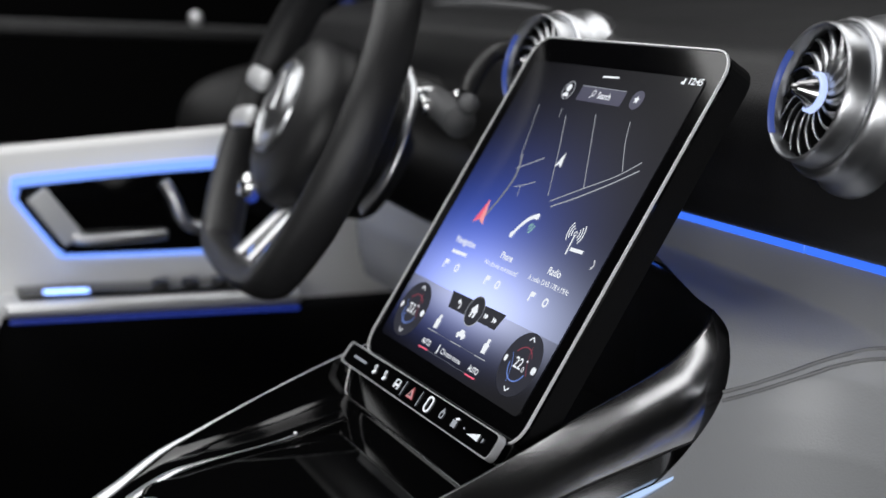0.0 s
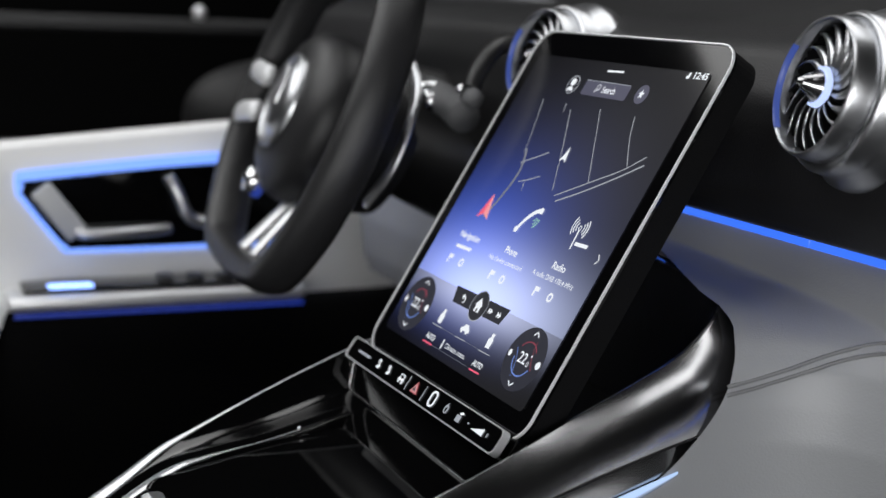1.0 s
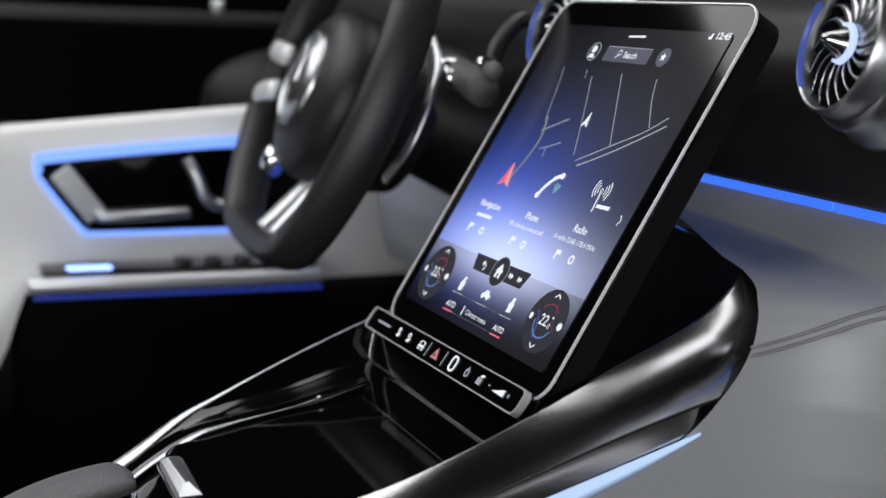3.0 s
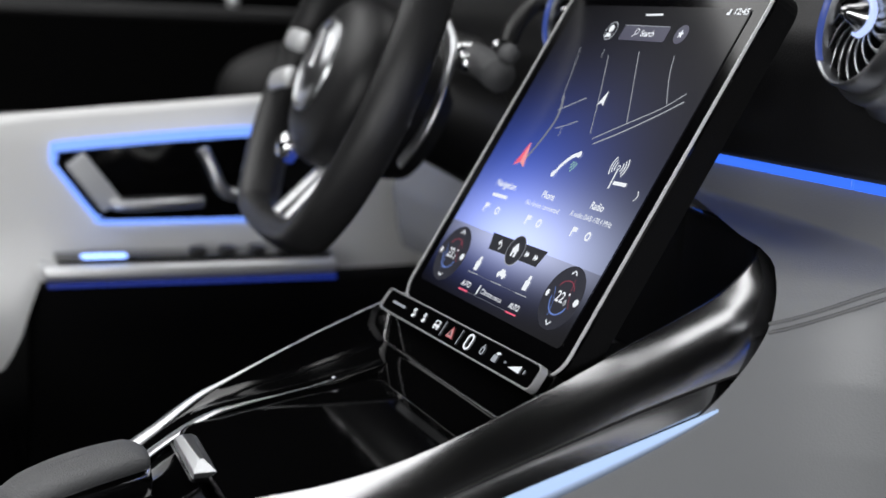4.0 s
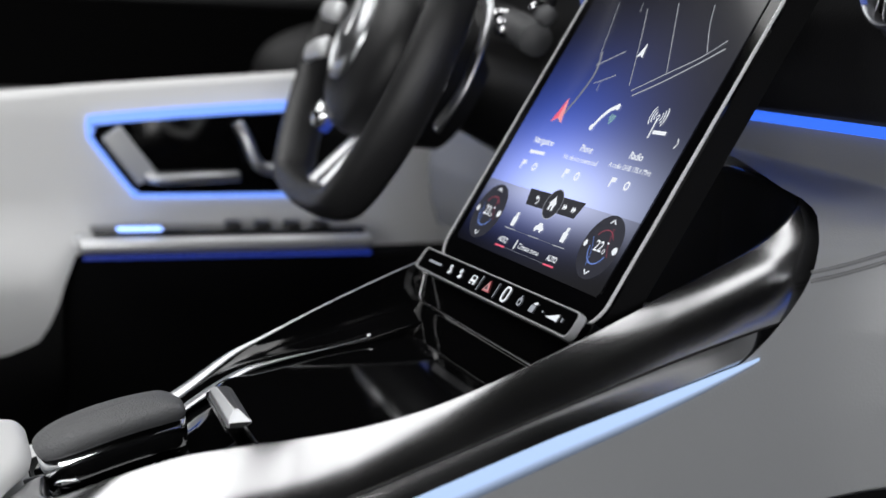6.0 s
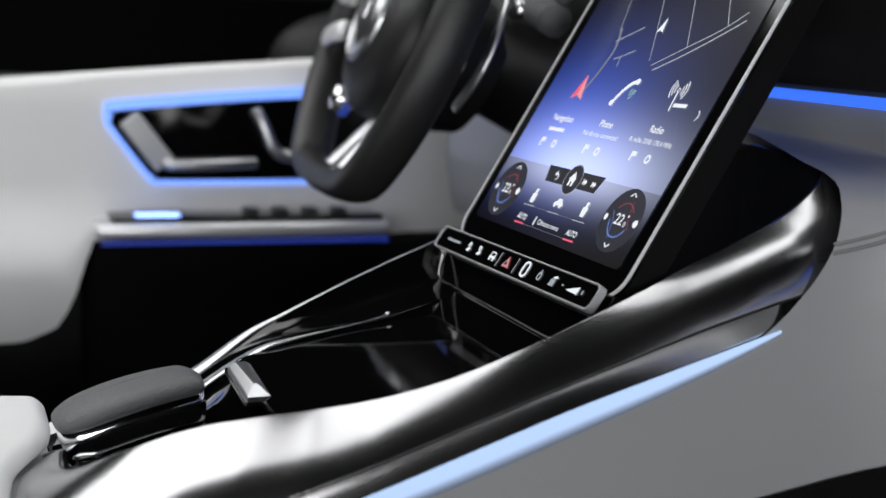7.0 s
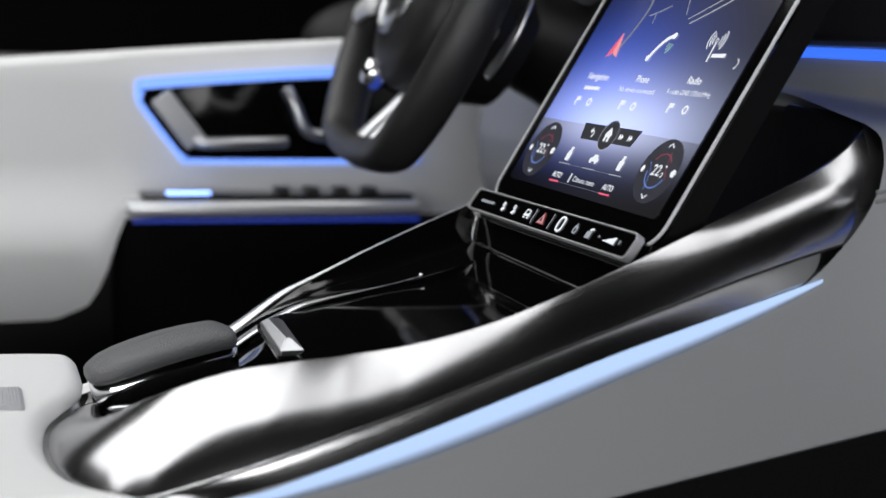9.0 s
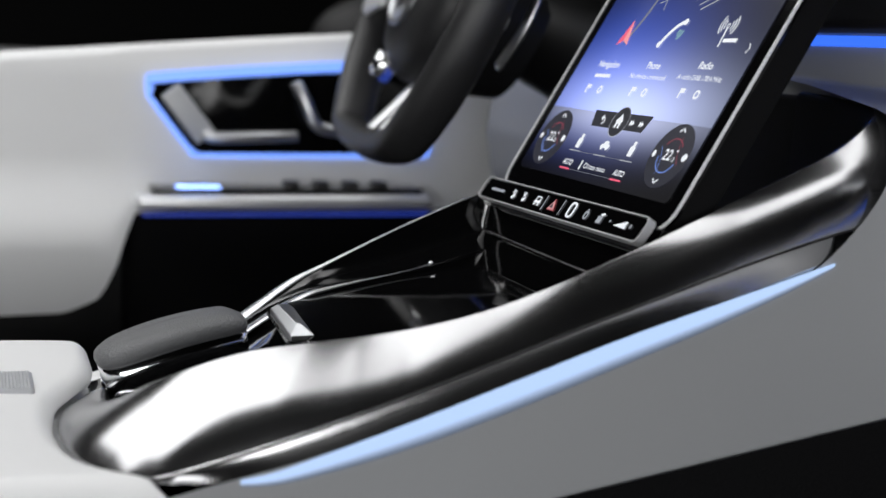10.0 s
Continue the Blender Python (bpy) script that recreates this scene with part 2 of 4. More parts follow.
part("upper_pad", sheet(wing, 60, 48), DARK_LEATHER, dash, "black leather upper pad", world=True)
part("light_line", box(0.70, 0.004, 0.0068, (-0.2485, 0.1845, 0.7180), 0.0015), BLUE_LED, dash, "blue ambient light line", world=True)
part("light_line", box(0.60, 0.004, 0.0068, (0.4025, 0.1845, 0.7180), 0.0015), BLUE_LED, dash, "blue ambient light line", world=True)
for lift in (0.0, 0.0045):
    seam = []
    for i in range(60):
        w = 0.174 + 0.496 * i / 59
        seam.append(knee(w, 0.645 + lift + 0.030 * smooth_step(0.16, 0.27, w)) + Vector((0.0002, -0.0002, 0)))
    part("seam", tube(seam, 0.0011, 150, 6), THREAD, dash, "grey stitched seam", world=True)

# ---- centre console ----
console = thing("center_console", "black and chrome centre console between the seats, flanked in grey leather", "console", pose(0, -0.05, 0.45))
part("flank_panel", sheet(flank, 140, 110), DASH_LEATHER, console, "grey leather flank", world=True)
part("kick_panel", sheet(kick, 80, 10), CARPET, console, "black carpeted kick panel", world=True)
# the rail's inner edge and outer edge in pairs, from the collar behind the palm rest to the far side of the well
RAIL = [((-0.020, -0.261, 0.518), (-0.014, -0.272, 0.514)), ((0.016, -0.264, 0.5215), (0.015, -0.283, 0.516)), ((0.050, -0.261, 0.531), (0.058, -0.287, 0.5175)),
        ((0.074, -0.253, 0.542), (0.096, -0.2825, 0.518)), ((0.087, -0.240, 0.551), (0.120, -0.270, 0.5175)), ((0.094, -0.222, 0.559), (0.132, -0.254, 0.5175)),
        ((0.099, -0.203, 0.5645), (0.136, -0.236, 0.522)), ((0.103, -0.180, 0.568), (0.1375, -0.203, 0.531)), ((0.107, -0.155, 0.571), (0.138, -0.169, 0.5415)),
        ((0.115, -0.125, 0.577), (0.138, -0.133, 0.553)), ((0.1205, -0.090, 0.5868), (0.1375, -0.094, 0.566)), ((0.123, -0.050, 0.602), (0.1375, -0.050, 0.581)),
        ((0.1205, -0.010, 0.6175), (0.138, -0.010, 0.5945)), ((0.1155, 0.030, 0.6335), (0.139, 0.030, 0.608)), ((0.114, 0.065, 0.648), (0.141, 0.068, 0.620)),
        ((0.111, 0.095, 0.661), (0.140, 0.104, 0.629)), ((0.099, 0.124, 0.676), (0.125, 0.142, 0.635)), ((0.072, 0.146, 0.682), (0.090, 0.172, 0.640)),
        ((0.030, 0.160, 0.684), (0.036, 0.188, 0.644)), ((-0.030, 0.168, 0.686), (-0.028, 0.194, 0.646))]


def rail_at(u):
    """The inner edge and the outer edge at u."""
    return spline([r[0] for r in RAIL], u), spline([r[1] for r in RAIL], u)


# how steeply the rail's outer side stands, from the crest to the foot, by u: degrees of its normal over the level
TURN = [(0.0, (70, 64, 58, 50, 40)), (5 / 19, (64, 60, 54, 46, 32)), (7 / 19, (61, 58, 51, 37, 22)), (8 / 19, (58, 50, 42, 34, 22)), (8.8 / 19, (47, 42, 37, 32, 25)), (9.7 / 19, (46, 40, 36, 31, 24)), (11.6 / 19, (46, 40, 36, 30, 22)), (13 / 19, (60, 53, 40, 20, 8)), (15 / 19, (68, 58, 42, 20, 6)), (1.0, (68, 58, 40, 18, 4))]
SHAPES = {}


def side_shape(u):
    """The outer side's outline at u over a chord of length one: a function of 0 to 1 that gives the way along and out of the chord."""
    key = round(u, 5)
    if key not in SHAPES:
        turn = [table([(a, b[i]) for a, b in TURN], u) for i in range(5)]
        pts = [Vector((0, 0))]
        for i in range(60):
            a = radians(table([(j / 4, c) for j, c in enumerate(turn)], (i + 0.5) / 60))
            pts.append(pts[-1] + Vector((math.sin(a), -math.cos(a))))
        end = pts[-1]
        size = end.length_squared
        SHAPES[key] = [((p.x * end.x + p.y * end.y) / size, (p.y * end.x - p.x * end.y) / size) for p in pts]
    rows = SHAPES[key]

    def way(s):
        k = min(59, int(s * 60))
        f = s * 60 - k
        return [rows[k][i] + (rows[k + 1][i] - rows[k][i]) * f for i in (0, 1)]
    return way


def rail(u, v):
    """A short inner wall, then a round outer side that swells towards both ends."""
    inner, outer = rail_at(u)
    out = Vector((outer.x - inner.x, outer.y - inner.y, 0))
    lean, drop = out.length, inner.z - outer.z
    out.normalize()
    chord, tilt = math.hypot(lean, drop), math.atan2(lean, drop)
    if v < 0.25:
        x, y = spline([(-0.0052, -0.009, 0), (-0.0050, -0.005, 0), (-0.0036, -0.0016, 0), (0, 0, 0)], v / 0.25)[:2]
    elif v < 0.96:
        way = side_shape(u)
        along, bulge = way((v - 0.25) / 0.71)
        along, bulge = along * chord, bulge * chord
        x = along * math.sin(tilt) + bulge * math.cos(tilt)
        y = -along * math.cos(tilt) + bulge * math.sin(tilt)
    else:
        x, y = lean - 0.001 * (v - 0.96) / 0.04, -drop - 0.0012 * (v - 0.96) / 0.04
    return inner + out * x + Vector((0, 0, y))


part("rail_inside", sheet(lambda u, v: rail(u, 0.2 * v), 220, 8), MATTE, console, "black inner edge of the rail", world=True)
part("rail", sheet(lambda u, v: rail(u, 0.2 + 0.8 * v), 220, 80), DARK_CHROME, console, "polished dark chrome side rail", world=True)


def taper(f, u0, u1, r0, r1, n=60, sides=8):
    """A round bar along f whose radius runs from r0 to r1."""
    def g(u, v):
        c = f(u0 + (u1 - u0) * u)
        r = r0 + (r1 - r0) * u
        return c + Vector((math.cos(2 * math.pi * v) * r * 0.8, 0, math.sin(2 * math.pi * v) * r))
    return sheet(g, n, sides, closed=True)


part("trim_edge", taper(lambda u: rail_at(u)[1] + Vector((0, 0, -0.0006)), 5 / 19, 15 / 19, 0.0006, 0.0007, 120, 6), BLACK, console, "thin black joint", world=True)


def lip_height(u):
    """How far the band below the rail reaches down."""
    return 0.0004 + 0.0108 * smooth_step(5 / 19, 7.2 / 19, u) + 0.003 * smooth_step(11 / 19, 14 / 19, u)


def lower_band(u, v):
    k = 5 / 19 + 9.75 / 19 * u
    outer = rail_at(k)[1]
    foot = outer.z - lip_height(k)
    skin = max(outer.x + 0.0008, min(outer.x + 0.005, knee((outer.x + outer.y) / 1.4142, foot).x - 0.001))
    sink = 0.010 * smooth_step(0.93, 1.0, u)
    return Vector((outer.x + 0.0004 + (skin - outer.x - 0.0004) * v ** 1.4 - sink, outer.y, outer.z - 0.0012 + (foot - outer.z + 0.0012) * v))


part("lower_band", sheet(lower_band, 120, 6), DARK_CHROME, console, "dark chrome band below the rail", world=True)


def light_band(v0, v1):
    """A strip under the rail, from v0 to v1 of the height of the light guide and its painted fade."""
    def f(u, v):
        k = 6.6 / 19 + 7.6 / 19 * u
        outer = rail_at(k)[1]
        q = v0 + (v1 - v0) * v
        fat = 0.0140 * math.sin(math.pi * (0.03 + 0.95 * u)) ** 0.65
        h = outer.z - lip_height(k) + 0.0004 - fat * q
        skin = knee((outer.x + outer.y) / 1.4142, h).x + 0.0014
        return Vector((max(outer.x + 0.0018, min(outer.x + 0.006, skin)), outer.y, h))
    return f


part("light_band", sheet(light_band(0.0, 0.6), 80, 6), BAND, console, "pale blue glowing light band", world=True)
# the band's fading light is painted as four dimmer glowing strips
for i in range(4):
    part("band_fade_strip", sheet(light_band(0.6 + 0.1 * i, 0.7 + 0.1 * i), 80, 1), BAND_FADE[i], console, "painted fade of the blue band light, in dimming steps", world=True)
part("well_back", box(0.26, 0.012, 0.11, (-0.03, 0.177, 0.628), 0.004), MATTE, console, "black back of the well", world=True)
part("well", sheet(lambda u, v: rail(0.3 + 0.7 * u, 0.0) + Vector((-0.002 * v, 0, -0.07 * v)), 80, 4), MATTE, console, "black well behind the screen", world=True)
LEFT = [(-0.112, -0.26, 0.497), (-0.108, -0.20, 0.518), (-0.110, -0.170, 0.534), (-0.113, -0.140, 0.554), (-0.116, -0.115, 0.566), (-0.118, -0.070, 0.587), (-0.119, -0.020, 0.608), (-0.119, 0.02, 0.622), (-0.11, 0.09, 0.645)]
LIP = [(-0.078, -0.26, 0.492), (-0.080, -0.20, 0.510), (-0.084, -0.170, 0.532), (-0.085, -0.140, 0.5495), (-0.085, -0.115, 0.557), (-0.083, -0.070, 0.5665), (-0.079, -0.020, 0.581), (-0.078, 0.02, 0.592), (-0.07, 0.09, 0.61)]


def left_rail(u, v):
    """From the outer foot over the crest and down the slope to the tray's lip."""
    c, d = spline(LEFT, u), spline(LIP, u)
    w = d - c
    prof = [c + Vector((-0.014, 0, -0.13)), c + Vector((-0.012, 0, -0.03)), c + Vector((-0.008, 0, -0.006)), c + Vector((-0.003, 0, -0.0008)), c, c + Vector((w.x * 0.04, 0, w.z * 0.14)),
            c + Vector((w.x * 0.15, 0, w.z * 0.60)), c + Vector((w.x * 0.30, 0, w.z * 0.85)), c + Vector((w.x * 0.65, 0, w.z * 0.95)), d + Vector((-0.003, 0, -0.0004)), d, d + Vector((0.0015, 0, -0.002)), d + Vector((0.002, 0, -0.02))]
    return spline(prof, v)


def strip(curve, wide, u0, u1, lift=0.0008, lay=(1, 0, 0)):
    """A thin bevelled strip of changing width along a curve."""
    def f(u, v):
        k = u0 + (u1 - u0) * u
        c, w = spline(curve, k), wide(u)
        a = 2 * math.pi * v
        return c + Vector(lay) * w * math.cos(a) + Vector((0, 0, lift + min(0.0016, 0.45 * w) * math.sin(a)))
    return sheet(f, 70, 12, closed=True)


part("left_rail", sheet(left_rail, 90, 55), GLOSS, console, "gloss black side rail", world=True)
part("left_rail_strip", strip(LEFT, lambda u: 0.0062 - 0.0057 * smooth_step(0.15, 0.7, u), 0.02, 0.92, 0.0, (0.9, 0.0, -0.25)), SATIN, console, "silver strip along the rail", world=True)
part("left_shoulder", sheet(lambda u, v: spline(LEFT, 0.24 * u) + Vector((-0.004 - 0.06 * v, 0, -0.006 + 0.004 * v * (1 - u) - 0.016 * v ** 4 - 0.016 * smooth_step(0.4, 1.0, u))), 40, 16, thick=0.004), LEATHER, console, "pale leather shoulder beside the rail", world=True)
part("tray_lip", strip(LIP, lambda u: 0.0056 - 0.0053 * smooth_step(0.45, 0.95, u), 0.02, 0.66), SATIN, console, "silver lip along the tray", world=True)


DECK = [(-0.30, 0.500), (-0.26, 0.515), (-0.2, 0.532), (-0.15, 0.542), (-0.1, 0.552), (-0.05, 0.562), (0.0, 0.574), (0.05, 0.588), (0.18, 0.63)]


def deck(u, v):
    y = -0.30 + 0.29 * u
    right = table([(-0.30, 0.03), (-0.264, 0.03), (-0.24, 0.070), (-0.2, 0.094), (-0.15, 0.101), (-0.1, 0.107), (0.0, 0.108), (0.09, 0.105), (0.12, 0.09), (0.175, 0.02)], y)
    left = table([(b, a) for a, b, c in LIP], y) + 0.001
    foot = table([(b, c) for a, b, c in LIP], y) - 0.003
    z = table(DECK, y) - 0.006 * math.sin(math.pi * v)
    return Vector((left + (right - left) * v, y, min(z, foot + (z - foot) * smooth_step(0.0, 0.3, v))))


part("deck", sheet(deck, 60, 20), GLOSS, console, "gloss black deck", world=True)
part("well_floor", box(0.232, 0.20, 0.006, (0.0, 0.082, 0.572), 0.002), MATTE, console, "black floor of the well", world=True)
# the lid over the tray, a plate with rounded corners that follows the slope
LID = pose(-0.002, -0.092, 0.556, 11, 0, 0)
lid = part("tray_lid", prism(rounded(0.160, 0.128, 0.016), -0.002, 0.004, 0.0015), GLOSS, console, "gloss black tray lid", smooth=False)
lid.matrix_basis = console.matrix_basis.inverted() @ LID
rim = part("lid_edge", ring(rounded(0.1632, 0.1312, 0.0175), rounded(0.1606, 0.1286, 0.0163), 0, 0.0035), DARK_CHROME, lid, "thin dark metal edge", smooth=False)
# bead added in place of a bright highlight on the tray's corner
part("corner_glint", lathe([(0, 0.0012), (0.0012, 0.0009), (0.0017, 0.0)], 12), CHROME, console, "small chrome bead standing in for a corner glint").matrix_basis = console.matrix_basis.inverted() @ pose(-0.084, -0.056, 0.5712, 18, 10)
# fascia under the button bar, with a thin edge, and the riser below it
def fascia(u, v):
    x = -0.116 + 0.222 * u
    side = smooth_step(0.0, 0.09, u)
    prof = [(-0.003, 0.614), (-0.008, 0.606), (-0.0165 + 0.009 * (1 - side), 0.590 + 0.016 * (1 - side)), (-0.018 + 0.008 * (1 - side), 0.587), (-0.024, 0.578), (-0.031, 0.566)]
    y, z = spline([(p, q, 0) for p, q in prof], v)[:2]
    return Vector((x, y, z))


part("fascia", sheet(fascia, 40, 20, thick=0.003), GLOSS, console, "gloss black fascia below the buttons", world=True)
part("fascia_edge", tube([fascia(i / 30, 0.405) + Vector((0, -0.0008, 0.0004)) for i in range(31)], 0.0007, 90, 6), DARK_CHROME, console, "thin dark chrome edge", world=True)
# rocker switch
def rocker():
    """A wedge with a ridge that forks towards its near end."""
    bm = bmesh.new()
    w, n = 0.0066, 0.023
    low = [bm.verts.new((x, y, 0.0)) for x, y in ((-w, -n), (w, -n), (w, n), (-w, n))]
    mid = [bm.verts.new((x, y, 0.0035)) for x, y in ((-w, -n), (w, -n), (w, n), (-w, n))]
    top = [bm.verts.new(p) for p in ((-0.0012, -0.013, 0.0072), (0.0012, -0.013, 0.0072), (0.0030, n - 0.002, 0.0062), (-0.0030, n - 0.002, 0.0062))]
    bm.faces.new(low[::-1])
    bm.faces.new(top)
    for p, q in ((low, mid), (mid, top)):
        for i in range(4):
            bm.faces.new((p[i], p[(i + 1) % 4], q[(i + 1) % 4], q[i]))
    bmesh.ops.bevel(bm, geom=bm.edges[:], offset=0.0006, segments=2, profile=0.6, affect="EDGES")
    return bm


switch = part("rocker_switch", rocker(), SATIN, console, "chrome rocker switch", smooth=False)
switch.matrix_basis = console.matrix_basis.inverted() @ pose(-0.017, -0.159, 0.5485, 8, 0, 92)
part("switch_frame", ring(rounded(0.0165, 0.0495, 0.002), rounded(0.0140, 0.0470, 0.0012), -0.001, 0.0014), DARK_CHROME, switch, "thin dark chrome surround", smooth=False)

# ---- palm rest ----
rest = thing("palm_rest", "charcoal leather palm rest on a chrome foot on the console", "palm rest", pose(-0.022, -0.219, 0.5275, 13, 0, 6) @ Matrix.Diagonal((0.85, 0.76, 0.78, 1)))
OUT = [(0.0, -0.056), (0.013, -0.054), (0.021, -0.042), (0.024, -0.02), (0.024, 0.01), (0.022, 0.036), (0.018, 0.048), (0.0, 0.052)]


def rest_outline(grow=0.0, n=48):
    pts = []
    for i in range(n):
        s = 2 * i / n
        p = spline([(x, y, 0) for x, y in OUT], s if s <= 1 else 2 - s)
        pts.append(((p.x if s <= 1 else -p.x) * (1 + grow), p.y * (1 + grow * 0.6)))
    return pts


def cushion(levels):
    bm = bmesh.new()
    loops = [[bm.verts.new((x, y, z + 0.004 * math.cos(y * 28))) for x, y in rest_outline(g)] for g, z in levels]
    for p, q in zip(loops, loops[1:]):
        for i in range(len(p)):
            k = (i + 1) % len(p)
            bm.faces.new((p[i], p[k], q[k], q[i]))
    bm.faces.new(loops[0][::-1])
    bm.faces.new(loops[-1])
    return bm


part("cushion", cushion([(-0.06, 0.016), (0.0, 0.0175), (0.02, 0.0205), (0.0, 0.0235), (-0.06, 0.0255), (-0.2, 0.028), (-0.5, 0.0296), (-0.85, 0.030)]), PAD_LEATHER, rest, "charcoal grained leather cushion")
part("chrome_band", cushion([(-0.16, -0.006), (-0.10, -0.004), (-0.03, 0.006), (-0.02, 0.0156), (-0.1, 0.0165)]), CHROME, rest, "chrome band")
part("foot", cushion([(-0.2, -0.022), (-0.25, -0.01), (-0.2, -0.004)]), GLOSS, rest, "gloss black foot")
part("pivot", tube([(0.006, -0.058, -0.012), (0.020, -0.052, -0.015), (0.024, -0.036, -0.015)], 0.006, 8, 10), CHROME, rest, "chrome pivot")

# ---- armrest behind the console ----
arm = thing("armrest", "pale leather armrest lid behind the console", "armrest", pose(0, -0.45, 0.45))


ARM_FRONT = [(-0.135, -0.262), (-0.06, -0.262), (-0.030, -0.266), (-0.012, -0.2755), (0.015, -0.2865), (0.050, -0.2900), (0.085, -0.2880), (0.112, -0.2785), (0.129, -0.2630), (0.138, -0.246), (0.15, -0.235)]


def arm_top(u, v):
    """The lid's rounded top; its front follows the chrome collar."""
    x = -0.135 + 0.281 * v
    front = sum(table(ARM_FRONT, x + d) for d in (-0.008, -0.004, 0.0, 0.004, 0.008)) / 5
    y = front - 0.4 * u * u
    edge = max(0.0, x - 0.085) / 0.061
    z = 0.5225 + 0.004 * math.sin(u * 3) - 0.006 * (1 - smooth_step(0, 0.16, u)) - 0.004 * edge - 0.10 * max(0.0, edge - 0.86) - 0.035 * max(0.0, (-0.10 - x) / 0.035) ** 3
    return Vector((x, y, z))


part("lid", sheet(arm_top, 60, 60, thick=0.02), LEATHER, arm, "pale leather lid", world=True)
part("arm_body", box(0.278, 0.40, 0.215, (0.006, -0.462, 0.402), 0.016, 4), LEATHER, arm, "pale leather side of the armrest", world=True)
button = part("release_button", box(0.036, 0.018, 0.006, bevel=0.002), GREY_PLASTIC, arm, "ribbed silver-grey release button")
button.matrix_basis = arm.matrix_basis.inverted() @ pose(-0.008, -0.305, 0.5245, 0, 0, 0)
for i in range(9):
    part("rib", box(0.034, 0.0011, 0.0012, (0, -0.0068 + 0.0017 * i, 0.003), 0.0003, 1), GREY_PLASTIC, button)

# ---- touch screen ----
SCR = pose(0, 0, 0.62, 60, 0, 0)
screen = thing("touch_screen", "upright tablet touch screen with a silver frame, showing a lit menu", "screen", SCR)
part("housing", prism(rounded(0.2185, 0.2415, 0.0155, 0, 0.118), -0.018, -0.0032), MATTE, screen, "black housing", smooth=False)
part("back_shell", sheet(lambda u, v: Vector(((-0.1085 + 0.217 * u) * (1 - 0.12 * (2 * v - 1) ** 10), 0.0 + 0.236 * v, -0.0178 - 0.008 * (math.sin(math.pi * u) * math.sin(math.pi * v)) ** 0.4)), 24, 24), MATTE, screen, "rounded black back")
part("frame", ring(rounded(0.2204, 0.2434, 0.0165, 0, 0.118), rounded(0.2186, 0.2416, 0.0156, 0, 0.118), -0.0006, 0.0009), PEARL, screen, "thin silver frame", smooth=False)
part("glass", prism(rounded(0.2178, 0.2408, 0.0152, 0, 0.118), -0.003, 0.0), mat("screen_glass", (0.002, 0.002, 0.0024), 0.07, coat=0.1, vary=0.1, spec=0.35), screen, "black glass", smooth=False)


def picture_material():
    """The lit picture's ground: a blue glow over a horizon line, fading out to black, with a grey reflection haze
    painted in.
    """
    m = bpy.data.materials.new("lit_picture")
    m.use_nodes = True
    nt = m.node_tree
    b = nt.nodes["Principled BSDF"]
    b.inputs["Base Color"].default_value, b.inputs["Roughness"].default_value = (0.002, 0.002, 0.0025, 1), 0.1
    b.inputs["Specular IOR Level"].default_value = 0.35
    co = nt.nodes.new("ShaderNodeTexCoord")
    sep = nt.nodes.new("ShaderNodeSeparateXYZ")
    nt.links.new(co.outputs["Object"], sep.inputs[0])

    def math_node(op, a, c=None):
        n = nt.nodes.new("ShaderNodeMath")
        n.operation = op
        for i, s in enumerate((a, c)):
            if s is None:
                continue
            if isinstance(s, (int, float)):
                n.inputs[i].default_value = s
            else:
                nt.links.new(s, n.inputs[i])
        return n.outputs[0]

    def bell(x0, y0, rx, ry):
        dx = math_node("DIVIDE", math_node("SUBTRACT", sep.outputs[0], x0), rx)
        dy = math_node("DIVIDE", math_node("SUBTRACT", sep.outputs[1], y0), ry)
        r2 = math_node("ADD", math_node("MULTIPLY", dx, dx), math_node("MULTIPLY", dy, dy))
        return math_node("POWER", 2.718, math_node("MULTIPLY", r2, -1.0))

    def tint(fac, color):
        n = nt.nodes.new("ShaderNodeVectorMath")
        n.operation = "SCALE"
        n.inputs[0].default_value = color
        nt.links.new(fac, n.inputs["Scale"])
        return n.outputs[0]

    def plus(a, c):
        n = nt.nodes.new("ShaderNodeVectorMath")
        nt.links.new(a, n.inputs[0])
        nt.links.new(c, n.inputs[1])
        return n.outputs[0]

    above = math_node("GREATER_THAN", sep.outputs[1], 0.0575)
    below = math_node("SUBTRACT", 1.0, above)
    total = tint(math_node("MULTIPLY", bell(0.005, 0.056, 0.095, 0.032), above), (0.50, 0.56, 0.80))
    total = plus(total, tint(math_node("MULTIPLY", bell(-0.045, 0.075, 0.08, 0.055), above), (0.012, 0.055, 0.42)))
    total = plus(total, tint(math_node("MULTIPLY", bell(-0.02, 0.11, 0.10, 0.06), above), (0.010, 0.012, 0.034)))
    total = plus(total, tint(math_node("MULTIPLY", bell(0.0, 0.058, 0.085, 0.016), below), (0.42, 0.46, 0.66)))
    total = plus(total, tint(math_node("MULTIPLY", bell(-0.03, 0.042, 0.075, 0.017), below), (0.01, 0.018, 0.10)))
    # grey veil of a reflection on the glass, painted into the emission
    total = plus(total, tint(bell(0.05, 0.13, 0.13, 0.13), (0.026, 0.026, 0.0275)))
    nt.links.new(total, b.inputs["Emission Color"])
    b.inputs["Emission Strength"].default_value = 1.35
    return m


lit = part("lit_picture", prism(rounded(0.194, 0.208, 0.004, 0.0, 0.117), 0.0003, 0.0007), picture_material(), screen, "lit menu on a blue ground", smooth=False)

# ---- air vents ----


